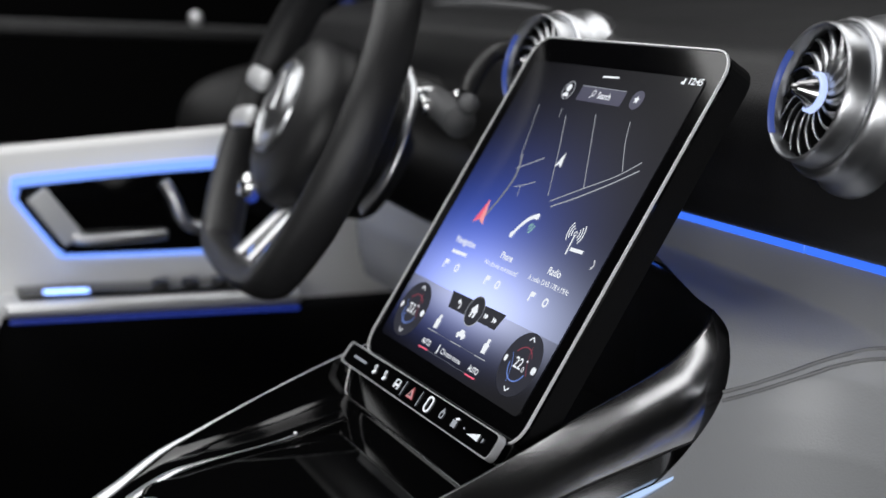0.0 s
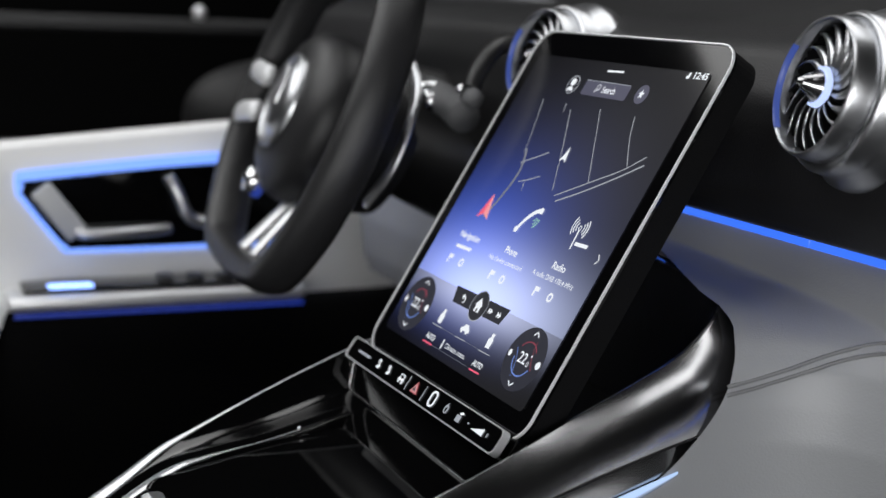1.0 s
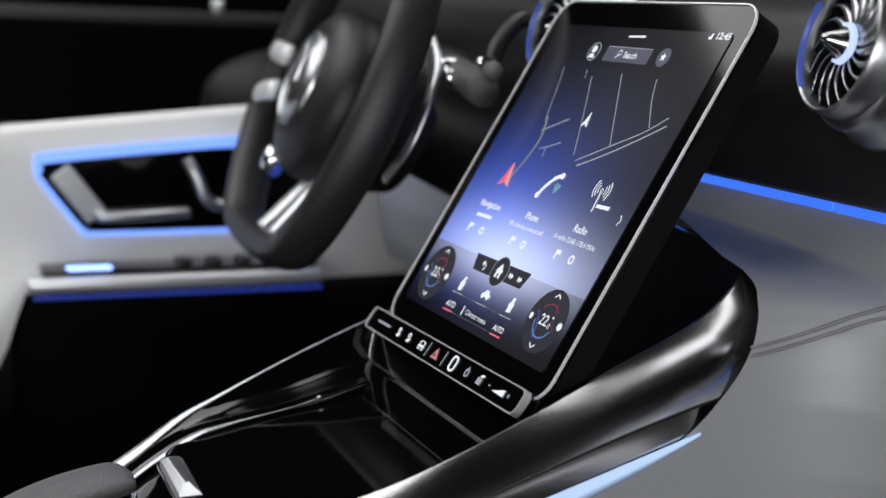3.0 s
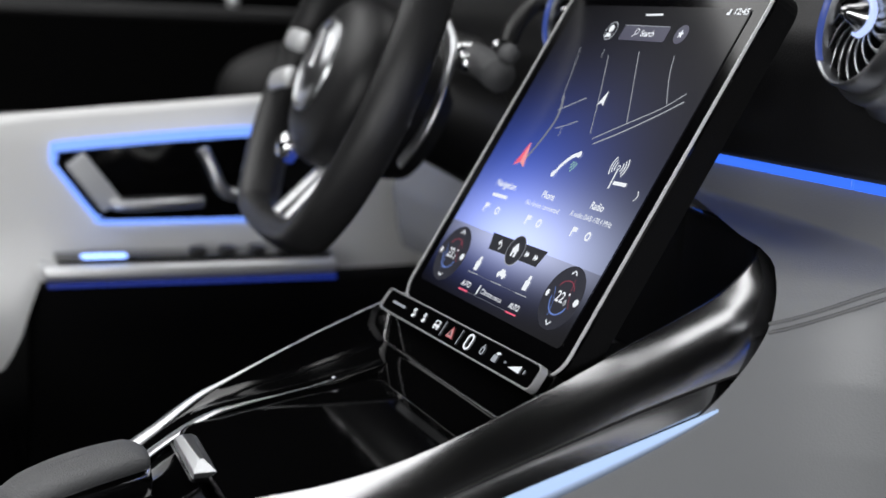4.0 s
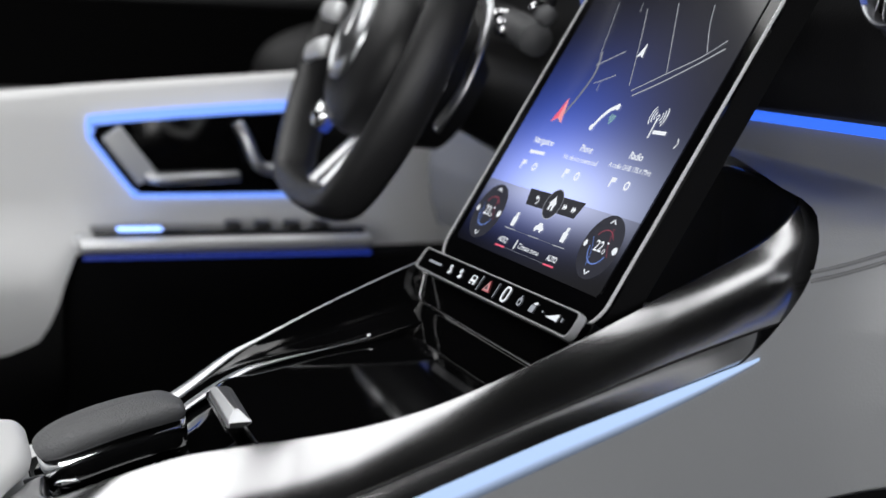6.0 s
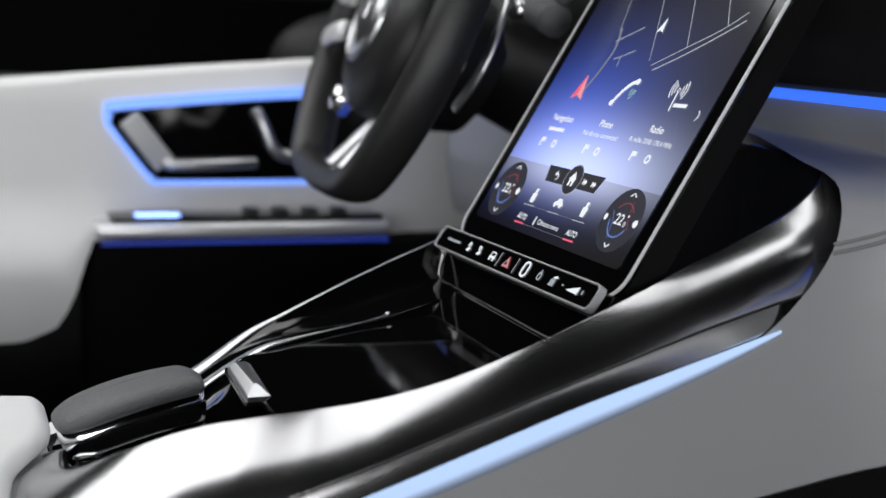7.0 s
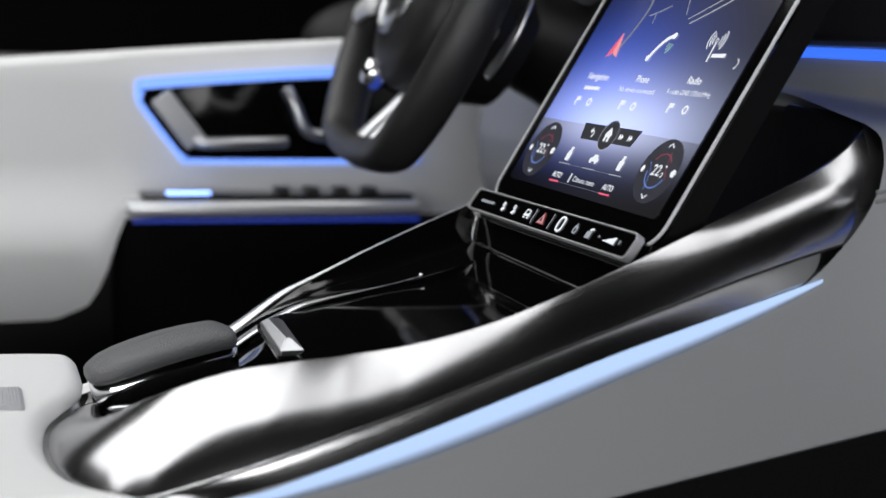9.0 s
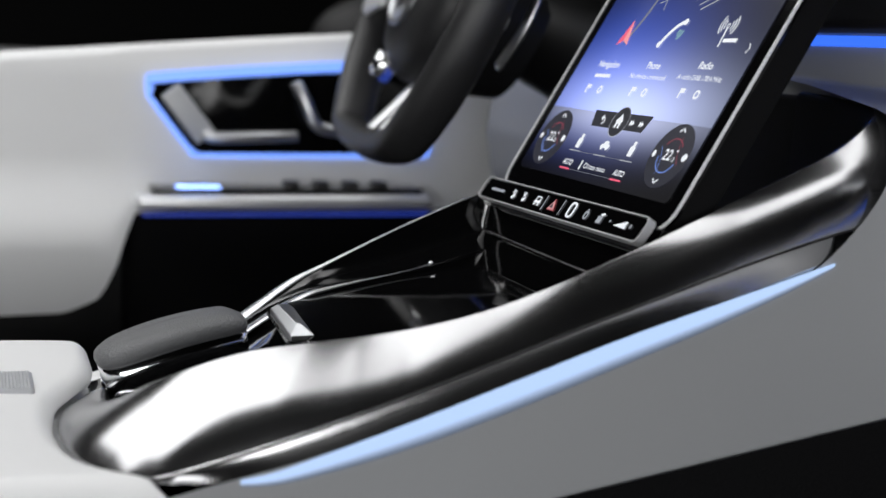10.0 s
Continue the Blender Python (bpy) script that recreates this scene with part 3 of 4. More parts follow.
def air_vent(m, label):
    vent = thing("air_vent", label, "air vent", m @ Matrix.Diagonal((0.965, 0.965, 0.95, 1)), "turbine vents on the dashboard")
    part("outer_shell", lathe([(0.030, -0.05), (0.050, -0.045), (0.0505, -0.034), (0.049, -0.028), (0.0455, -0.0245), (0.0445, -0.020), (0.044, -0.012), (0.0425, -0.009), (0.040, -0.0085), (0.0385, -0.010)], 56), SATIN, vent, "satin silver shell")
    part("collar", lathe([(0.0385, -0.03), (0.0392, -0.014), (0.0387, -0.004), (0.0380, 0.002), (0.0372, 0.0045), (0.0362, 0.005), (0.0354, 0.003), (0.035, -0.004), (0.035, -0.012)], 56), SATIN, vent, "polished chrome collar")
    part("glow_ring", lathe([(0.0362, 0.0053), (0.0352, 0.0042), (0.0348, 0.0018)], 30, 80, 145), BLUE_RING, vent, "blue glowing arc")
    part("duct", lathe([(0.0, -0.018), (0.034, -0.017), (0.0352, -0.003)], 40), MATTE, vent, "dark duct")
    blade = bmesh.new()
    rows = []
    for i in range(9):
        r = 0.0085 + 0.0262 * i / 8
        a = radians(38) * (i / 8) ** 1.5
        wide = 0.0020 + 0.0016 * math.sin(math.pi * (i / 8) ** 0.8)
        tilt = radians(52)
        c = Vector((r * math.cos(a), r * math.sin(a), -0.0035))
        t = Vector((-math.sin(a), math.cos(a), 0))
        d = t * math.cos(tilt) + Vector((0, 0, 1)) * math.sin(tilt)
        nrm = t * math.sin(tilt) - Vector((0, 0, 1)) * math.cos(tilt)
        rows.append([blade.verts.new(c + d * s * wide + nrm * h * 0.0006) for s, h in ((-1, 0), (0, 1), (1, 0), (0, -1))])
    for p, q in zip(rows, rows[1:]):
        for k in range(4):
            blade.faces.new((p[k], p[(k + 1) % 4], q[(k + 1) % 4], q[k]))
    blade.faces.new(rows[0][::-1])
    blade.faces.new(rows[-1])
    first = part("blade", blade, SATIN, vent)
    for i in range(1, 17):
        ob = new("blade", first.data)
        ob.parent = vent
        ob.matrix_basis = pose(0, 0, 0, 0, 0, 360 * i / 17)
    part("hub", lathe([(0.0, 0.014), (0.002, 0.0135), (0.0035, 0.011), (0.0055, 0.006), (0.0088, 0.002), (0.0096, -0.004), (0.009, -0.020)], 32), DARK_CHROME, vent, "pointed dark silver hub")
    part("hub_light", lathe([(0.0090, 0.0025), (0.0108, 0.002), (0.0112, -0.0005), (0.0095, -0.002)], 40, 215, -110), HUB_BLUE, vent, "glowing blue crescent")
    return vent


air_vent(pose(0.1545, 0.135, 0.8095, 78, 0, -10), "round turbine air vent in satin silver, lit blue, on the dashboard")
air_vent(pose(-0.15, 0.138, 0.806, 78, 0, 4), "round turbine air vent in satin silver, half behind the screen")

# ---- steering wheel ----
wheel = thing("steering_wheel", "black leather steering wheel with a flat bottom and silver spokes", "steering wheel", pose(-0.350, 0.033, 0.755, 68.8, 0, -2.9))


def rim_at(a, r=0.156):
    x, y = r * math.sin(a), r * math.cos(a)
    if y < -0.130:
        y = -0.130 + (y + 0.130) * 0.25
    return Vector((x * 0.98, y * 1.04, 0))


part("rim", tube([rim_at(2 * math.pi * i / 40) for i in range(40)], 0.0128, 120, 18, closed=True, flat=1.5), RIM_LEATHER, wheel, "black leather rim")


def hub_shell(u, v):
    a = 2 * math.pi * v
    r = [0.001, 0.03, 0.05, 0.06, 0.063, 0.062, 0.058, 0.05][min(7, int(u * 7 + 0.5))]
    z = [0.034, 0.033, 0.029, 0.021, 0.010, -0.005, -0.03, -0.06][min(7, int(u * 7 + 0.5))]
    return Vector((r * math.cos(a) * 1.05, r * math.sin(a) * (0.92 if math.sin(a) > 0 else 1.05), z))


DISH = pose(-0.018, -0.004, -0.020) @ Matrix.Diagonal((1.15, 1.2, 1.1, 1))
part("airbag_cover", sheet(hub_shell, 7, 48, closed=True), DARK_LEATHER, wheel, "black leather airbag cover").matrix_basis = DISH
part("emblem_ring", lathe([(0.030, 0.032), (0.0305, 0.0358), (0.0325, 0.0366), (0.0345, 0.035), (0.0345, 0.026)], 48), SATIN, wheel, "round silver badge edge").matrix_basis = DISH
part("emblem", lathe([(0.0, 0.0375), (0.012, 0.037), (0.0300, 0.0345), (0.0300, 0.029)], 40), SATIN, wheel, "plain round silver badge").matrix_basis = DISH
part("emblem_bar", box(0.005, 0.028, 0.003, (0.0, 0.010, 0.0375), 0.0012), SILVER, wheel, "plain silver mark on the badge").matrix_basis = DISH
for sx in (-1, 1):
    part("spoke", tube([(sx * 0.045, 0.005, -0.020), (sx * 0.10, 0.0, -0.016), (sx * 0.150, 0.0, -0.004)], 0.016, 12, 12, flat=0.35), GLOSS, wheel, "gloss black side spoke")
    for y in (0.012, -0.020):
        z = 0.019 if sx < 0 else -0.016
        part("spoke_prong", tube([(sx * 0.078, y, z), (sx * 0.108, y * 1.15, z), (sx * 0.138, y * 1.3, z - 0.003)], 0.0098, 14, 14, flat=0.6), PEARL, wheel, "silver spoke prong with touch pads")
    part("drive_dial", lathe([(0.0, 0.014), (0.010, 0.013), (0.012, 0.008), (0.012, -0.004)], 24), CHROME, wheel, "round chrome drive dial").matrix_basis = pose(sx * 0.050, -0.076, 0.0 if sx < 0 else -0.022)
    part("dial_glow", lathe([(0.0124, 0.004), (0.0132, 0.003), (0.0132, -0.003)], 24), VENT_BLUE, wheel, "blue ring of the dial").matrix_basis = pose(sx * 0.050, -0.076, 0.0 if sx < 0 else -0.022)
    part("shift_paddle", tube([(sx * 0.10, 0.055, -0.035), (sx * 0.135, 0.03, -0.036), (sx * 0.142, -0.02, -0.036), (sx * 0.122, -0.055, -0.035)], 0.007, 24, 10, flat=0.4), SATIN, wheel, "satin silver shift paddle")
    part("lower_spoke", tube([(sx * 0.011, -0.052, -0.030), (sx * 0.013, -0.090, -0.016), (sx * 0.018, -0.132, 0.002)], 0.0085, 16, 12, flat=0.4), SILVER, wheel, "silver lower spoke")
part("spoke_slot", box(0.010, 0.06, 0.004, (0, -0.092, -0.019), 0.002, turn=(-19, 0, 0)), GLOSS, wheel, "gloss black slot between the lower spokes")

column = thing("steering_column", "black steering column behind the wheel with chrome stalks", "steering column", pose(-0.36, 0.15, 0.72))
part("shroud", lathe([(0.0, 0.07), (0.045, 0.068), (0.055, 0.04), (0.062, -0.02), (0.07, -0.14)], 40), BLACK, column, "black shroud").matrix_basis = pose(0, 0, 0.005, 70)
part("stalk_base", box(0.022, 0.02, 0.018, (-0.285, 0.112, 0.772), 0.005), CHROME, column, "chrome stalk base", world=True)
part("stalk_base", box(0.014, 0.018, 0.014, (-0.268, 0.110, 0.766), 0.004), CHROME, column, "chrome stalk collar", world=True)
part("stalk", tube([(-0.30, 0.12, 0.77), (-0.26, 0.118, 0.766), (-0.222, 0.115, 0.758)], 0.013, 16, 14), PAD_LEATHER, column, "dark grey stalk", world=True)
part("gear_stalk", tube([(-0.205, 0.15, 0.815), (-0.192, 0.125, 0.812), (-0.181, 0.105, 0.795), (-0.176, 0.098, 0.782)], 0.007, 20, 12), BLACK, column, "black curved stalk", world=True)
part("stalk_knob", lathe([(0.0, 0.006), (0.0065, 0.005), (0.008, 0.0), (0.007, -0.007), (0.0, -0.008)], 20), PAD_LEATHER, column, "dark round knob").matrix_basis = column.matrix_basis.inverted() @ pose(-0.174, 0.097, 0.777, 60, 0, 20)
part("knob_tip", lathe([(0.0, 0.0075), (0.003, 0.007), (0.0035, 0.005)], 14), CHROME, column, "chrome tip").matrix_basis = column.matrix_basis.inverted() @ pose(-0.180, 0.094, 0.780, 60, 0, 20)

# ---- driver's door ----
door = thing("driver_door", "closed driver's door in pale leather with a lit handle recess", "car door", pose(-0.64, 0, 0.45))


def door_x(y, z):
    return -0.622 - 0.012 * smooth_step(0.66, 0.72, z) - 0.02 * smooth_step(0.05, 0.35, y)


def door_skin(u, v):
    y = -0.75 + 1.25 * u
    top = 0.698 + 0.092 * (y + 0.1)
    if y > 0.05:
        top = 0.7118 + 0.04 * (y - 0.05)
    bottom = table([(-0.75, 0.43), (-0.245, 0.44), (-0.215, 0.452), (-0.2, 0.475), (-0.19, 0.508), (-0.180, 0.533), (0.5, 0.533)], y)
    z = bottom + (top - bottom) * v
    x = door_x(y, z) + 0.035 * (1 - smooth_step(0.50, 0.585, z)) * (1 - smooth_step(-0.2, -0.12, y)) - 0.03 * smooth_step(0.985, 1.0, v)
    return Vector((x, y, z))


part("skin", sheet(door_skin, 140, 60), LEATHER, door, "pale leather upper trim", world=True)
part("core", box(0.10, 1.4, 0.46, (-0.70, -0.1, 0.455), 0.01), BLACK, door, "black door core", world=True)
part("top_roll", tube([(-0.645, -0.75, 0.629), (-0.645, -0.3, 0.671), (-0.645, 0.0, 0.698), (-0.645, 0.2, 0.708), (-0.65, 0.5, 0.72)], 0.010, 40, 12), LEATHER, door, "padded leather top roll", world=True)
RECESS = [(-0.162, 0.645), (-0.159, 0.653), (-0.150, 0.6575), (0.0, 0.671), (0.12, 0.676), (0.128, 0.668), (0.115, 0.60), (0.10, 0.592), (-0.10, 0.590), (-0.119, 0.593), (-0.130, 0.603)]


def recess(x0, x1, grow=0.0):
    """The recess's rounded outline, set out by grow, a little more along its top."""
    closed = [Vector((x0, y, z)) for y, z in RECESS + RECESS[:1]]
    line = [spline(closed, i / 80) for i in range(80)]
    ring_out = []
    for i, p in enumerate(line):
        t = (line[(i + 2) % 80] - line[i - 2]).normalized()
        n = Vector((0, -t.z, t.y))
        ring_out.append(p + n * grow * (0.7 + 0.8 * max(0.0, n.z)))
    bm = bmesh.new()
    a = [bm.verts.new(p) for p in ring_out]
    b = [bm.verts.new((x1, p.y, p.z)) for p in ring_out]
    bm.faces.new(b)
    for i in range(80):
        bm.faces.new((a[i], a[(i + 1) % 80], b[(i + 1) % 80], b[i]))
    return bm


part("recess_light", recess(-0.64, -0.6185, 0.0068), BLUE_SOFT, door, "blue light round the recess", smooth=False, world=True)
part("recess", recess(-0.64, -0.617), GLOSS, door, "gloss black handle recess", smooth=False, world=True)
part("pull_handle", box(0.008, 0.022, 0.058, (-0.609, -0.128, 0.628), 0.003, turn=(38, 0, 0)), GREY_PLASTIC, door, "flat silver-grey pull handle", world=True)
part("pull_rod", tube([(-0.612, -0.112, 0.612), (-0.606, -0.104, 0.606), (-0.605, -0.06, 0.607), (-0.612, -0.02, 0.608)], 0.0055, 30, 12), SATIN, door, "satin silver rod", world=True)
part("seat_switch", tube([(-0.612, -0.022, 0.660), (-0.606, -0.014, 0.645), (-0.604, -0.002, 0.620), (-0.606, 0.02, 0.614), (-0.612, 0.05, 0.615)], 0.006, 30, 12), SATIN, door, "satin silver seat switch", world=True)
# the ledge with the window switches
part("ledge", box(0.06, 0.29, 0.014, (-0.60, -0.035, 0.546), 0.005), SILVER, door, "satin silver ledge front", world=True)
part("ledge_top", box(0.05, 0.27, 0.006, (-0.605, -0.03, 0.5565), 0.002), GLOSS, door, "gloss black switch panel", world=True)
part("ledge_light", tube([(-0.572, -0.175, 0.535), (-0.572, 0.108, 0.535)], 0.002, 16), BLUE, door, "blue light under the ledge", world=True)
part("switch_light", box(0.012, 0.042, 0.003, (-0.583, -0.122, 0.5605), 0.0012), SWITCH_BLUE, door, "glowing blue switch", world=True)
for y in (-0.03, 0.0, 0.03, 0.06):
    part("window_switch", box(0.02, 0.014, 0.008, (-0.59, y, 0.562), 0.002), BLACK, door, "black window switch", world=True)
part("pocket", box(0.03, 0.5, 0.278, (-0.623, 0.062, 0.394), 0.01), CARPET, door, "black lower pocket", world=True)

# ---- what the screen shows ----


def flat(name, pts, z, material, parent=None, label=""):
    """A thin symbol; points in metres from the screen's lower left corner."""
    return part(name, prism([(x - 0.11, y) for x, y in pts], z, z + 0.00015), material, parent or lit, label, smooth=False)


def disc(name, x, y, r, z, material, parent=None, n=32, squash=1.0):
    return flat(name, [(x + r * math.cos(2 * math.pi * i / n), y + squash * r * math.sin(2 * math.pi * i / n)) for i in range(n)], z, material, parent)


def stroke(name, pts, width, z, material, parent=None, n=0):
    """A flat line of even width along a curve."""
    pts = [Vector((x - 0.11, y, z)) for x, y in pts]
    n = n or max(1, (len(pts) - 1) * 6)
    line = [spline(pts, i / n) for i in range(n + 1)]
    bm = bmesh.new()
    rows = []
    for i, c in enumerate(line):
        t = (line[min(n, i + 1)] - line[max(0, i - 1)]).normalized()
        s = Vector((-t.y, t.x, 0)) * width / 2
        rows.append((bm.verts.new(c + s), bm.verts.new(c - s)))
    for a, b in zip(rows, rows[1:]):
        bm.faces.new((a[0], a[1], b[1], b[0]))
    return part(name, bm, material, parent or lit, smooth=False)


def arc(name, x, y, r, a0, a1, width, z, material, parent=None):
    pts = [(x + r * math.cos(radians(a0 + (a1 - a0) * i / 10)), y + r * math.sin(radians(a0 + (a1 - a0) * i / 10))) for i in range(11)]
    return stroke(name, pts, width, z, material, parent, 24)


def say(text, x, y, size, width, material=None, z=0.0011, bold=0.0):
    return words(text, size, x - 0.11, y, z, material or WHITE_UI, lit, width, bold)


Z1, Z2 = 0.0008, 0.0011
flat("pull_mark", [(0.106, 0.2142), (0.124, 0.2148), (0.124, 0.216), (0.106, 0.2154)], Z2, WHITE_UI)
arc("account_ring", 0.075, 0.203, 0.0062, 0, 359, 0.0007, Z1, GREY_UI)
disc("account_symbol", 0.075, 0.2045, 0.0026, Z2, WHITE_UI)
flat("account_symbol", [(0.0715, 0.1985), (0.0785, 0.1985), (0.077, 0.2012), (0.073, 0.2012)], Z2, WHITE_UI)
search = flat("search_button", [(x + 0.11, y) for x, y in rounded(0.051, 0.0098, 0.0015, 0.0045, 0.2022)], Z1, VIOLET_UI)
flat("search_edge", [(0.0895, 0.2071), (0.1395, 0.2071), (0.1395, 0.2075), (0.0895, 0.2075)], Z2, GREY_UI)
arc("magnifier", 0.1065, 0.2034, 0.0018, 0, 359, 0.0006, Z2, WHITE_UI)
stroke("magnifier", [(0.1053, 0.2018), (0.1035, 0.1998)], 0.0008, Z2, WHITE_UI)
say("Search", 0.119, 0.2021, 0.0062, 0.0145, bold=0.0001)
disc("favourite_button", 0.154, 0.203, 0.0062, Z1, VIOLET_UI)
flat("star", [(0.154 + (0.003 if i % 2 == 0 else 0.0013) * math.sin(math.pi * i / 5), 0.203 + (0.003 if i % 2 == 0 else 0.0013) * math.cos(math.pi * i / 5)) for i in range(10)], Z2, WHITE_UI)
say("12:45", 0.1995, 0.2185, 0.0058, 0.0125, bold=0.00015)
flat("signal_symbol", [(0.187, 0.2163), (0.190, 0.2163), (0.190, 0.220), (0.1885, 0.220), (0.1885, 0.218), (0.187, 0.218)], Z2, WHITE_UI)
# the map's roads
for road, w in (([(0.050, 0.190), (0.057, 0.172), (0.064, 0.152)], 0.0005), ([(0.080, 0.190), (0.082, 0.184)], 0.0005), ([(0.089, 0.186), (0.103, 0.163), (0.119, 0.134)], 0.0006),
                ([(0.121, 0.190), (0.136, 0.167), (0.151, 0.144)], 0.0006), ([(0.160, 0.189), (0.1665, 0.176), (0.179, 0.159)], 0.0006),
                ([(0.066, 0.145), (0.078, 0.150), (0.092, 0.156)], 0.0007), ([(0.076, 0.133), (0.086, 0.136), (0.097, 0.140)], 0.0006), ([(0.083, 0.135), (0.085, 0.128)], 0.0005),
                ([(0.124, 0.131), (0.151, 0.144), (0.176, 0.156), (0.192, 0.167)], 0.0007), ([(0.128, 0.128), (0.150, 0.138), (0.175, 0.151), (0.194, 0.162)], 0.0009)):
    stroke("map_road", road, w, Z2, GREY_UI)
stroke("map_route", [(0.058, 0.105), (0.066, 0.122), (0.070, 0.140), (0.064, 0.155)], 0.0022, Z1, DIM_UI)
flat("position_arrow", [(0.1128, 0.1625), (0.1085, 0.1525), (0.1118, 0.1545), (0.1152, 0.1525)], Z2, WHITE_UI)
flat("route_arrow", [(0.057, 0.1205), (0.0505, 0.1035), (0.057, 0.1065), (0.0640, 0.1035)], Z2, PINK_UI)
flat("route_arrow_shade", [(0.057, 0.1205), (0.0505, 0.1035), (0.057, 0.1065)], Z2 + 0.0002, RED_UI)
# telephone and radio mast
stroke("handset", [(0.1035, 0.1035), (0.1075, 0.111), (0.114, 0.1175), (0.1215, 0.1205)], 0.0028, Z2, WHITE_UI)
disc("handset", 0.1038, 0.1045, 0.0021, Z2 + 0.0001, WHITE_UI)
disc("handset", 0.1208, 0.1198, 0.0021, Z2 + 0.0001, WHITE_UI)
for k in range(3):
    arc("call_wave", 0.1155, 0.1155, 0.0035 + 0.0022 * k, -62, -8, 0.0009, Z2, GREEN_UI)
stroke("mast", [(0.1690, 0.1045), (0.1685, 0.110), (0.1680, 0.1165)], 0.0012, Z2, WHITE_UI)
arc("mast_top", 0.168, 0.1175, 0.0013, 0, 359, 0.0006, Z2, WHITE_UI)
for k in range(3):
    for a in (0, 180):
        arc("radio_wave", 0.168, 0.1180, 0.0038 + 0.0022 * k, a - 42, a + 42, 0.0008, Z2, WHITE_UI)
flat("station_mark", [(0.1712, 0.1072), (0.1845, 0.1076), (0.1845, 0.1098), (0.1712, 0.1094)], Z2, WHITE_UI)
say("Navigation", 0.0565, 0.0895, 0.0062, 0.027, bold=0.0001)
flat("small_print", [(0.046, 0.0802), (0.066, 0.0806), (0.066, 0.0828), (0.046, 0.0824)], Z2, WHITE_UI)
say("Phone", 0.1125, 0.0905, 0.0064, 0.0150, bold=0.0001)
say("No device connected", 0.112, 0.0832, 0.0046, 0.042)
say("Radio", 0.169, 0.0925, 0.0064, 0.0140, bold=0.0001)
say("A radio DAB 178.4 MHz", 0.169, 0.0848, 0.0046, 0.046)
for x, y in ((0.047, 0.072), (0.105, 0.073), (0.160, 0.075)):
    flat("shortcut_symbol", [(x - 0.0025, y - 0.003), (x - 0.0012, y - 0.003), (x - 0.0012, y), (x + 0.0025, y + 0.0005), (x + 0.0025, y + 0.003), (x - 0.0025, y + 0.003)], Z2, WHITE_UI)
for x, y in ((0.063, 0.072), (0.119, 0.073), (0.176, 0.075)):
    arc("shortcut_symbol", x, y, 0.0022, 0, 359, 0.0013, Z2, WHITE_UI)
stroke("next_mark", [(0.1988, 0.1072), (0.2008, 0.1042), (0.1988, 0.1012)], 0.0007, Z2, WHITE_UI, n=2)
# the dock with the home button
dock = flat("dock", [(0.0745, 0.0585), (0.0785, 0.0480), (0.1415, 0.0485), (0.1455, 0.0592)], Z1, DARK_UI)
arc("home_ring", 0.1108, 0.0530, 0.0098, 0, 359, 0.0006, Z2, GREY_UI)
disc("home_button", 0.1108, 0.0530, 0.0094, 0.00096, DARK_UI)
flat("home_symbol", [(0.1065, 0.0530), (0.1108, 0.0580), (0.1150, 0.0530), (0.1138, 0.0530), (0.1138, 0.0488), (0.1118, 0.0488), (0.1118, 0.0515), (0.1098, 0.0515), (0.1098, 0.0488), (0.1078, 0.0488), (0.1078, 0.0530)], Z2 + 0.0002, WHITE_UI)
arc("back_symbol", 0.0900, 0.0522, 0.0020, -90, 120, 0.0009, Z2, WHITE_UI)
flat("back_symbol", [(0.0870, 0.0540), (0.0893, 0.0560), (0.0893, 0.0522)], Z2, WHITE_UI)
for x in (0.1262, 0.1372):
    flat("skip_symbol", [(x - 0.0024, 0.0515), (x, 0.0532), (x, 0.0515), (x + 0.0024, 0.0533), (x, 0.0552), (x, 0.0535), (x - 0.0024, 0.0552)], Z2, WHITE_UI)
# climate row
for x, y in ((0.077, 0.037), (0.143, 0.038)):
    flat("seat_symbol", [(x - 0.0022, y - 0.0045), (x + 0.0022, y - 0.0045), (x + 0.0028, y + 0.001), (x + 0.0015, y + 0.0020), (x + 0.0018, y + 0.0048), (x - 0.0010, y + 0.0048), (x - 0.0012, y + 0.002), (x - 0.0028, y + 0.001)], Z2, WHITE_UI)
flat("car_symbol", [(0.1050, 0.0355), (0.1055, 0.0375), (0.1075, 0.0380), (0.1090, 0.0400), (0.1125, 0.0400), (0.1140, 0.0382), (0.1158, 0.0374), (0.1158, 0.0355)], Z2, WHITE_UI)
for x in (0.1072, 0.1135):
    disc("car_symbol", x, 0.0352, 0.0011, Z2 + 0.0001, WHITE_UI, n=12)
for a, b in ((0.070, 0.084), (0.103, 0.117), (0.136, 0.150)):
    flat("level_line", [(a, 0.0301), (b, 0.0303), (b, 0.0309), (a, 0.0307)], Z2, GREY_UI)
flat("level_line", [(0.070, 0.0303), (0.150, 0.0305), (0.150, 0.0307), (0.070, 0.0305)], Z1, DIM_UI)
for x in (0.0765, 0.1435):
    say("AUTO", x, 0.0225, 0.0050, 0.0122, bold=0.0001)
    flat("red_underline", [(x - 0.0062, 0.0178), (x + 0.0062, 0.0180), (x + 0.0062, 0.0190), (x - 0.0062, 0.0188)], Z2, RED_UI)
flat("divider", [(0.083, 0.0183), (0.137, 0.0185), (0.137, 0.0187), (0.083, 0.0185)], Z1, DIM_UI)
stroke("thermometer", [(0.0945, 0.0195), (0.0945, 0.0255)], 0.0014, Z2, WHITE_UI, n=2)
say("Climate menu", 0.1125, 0.0225, 0.0048, 0.0275)
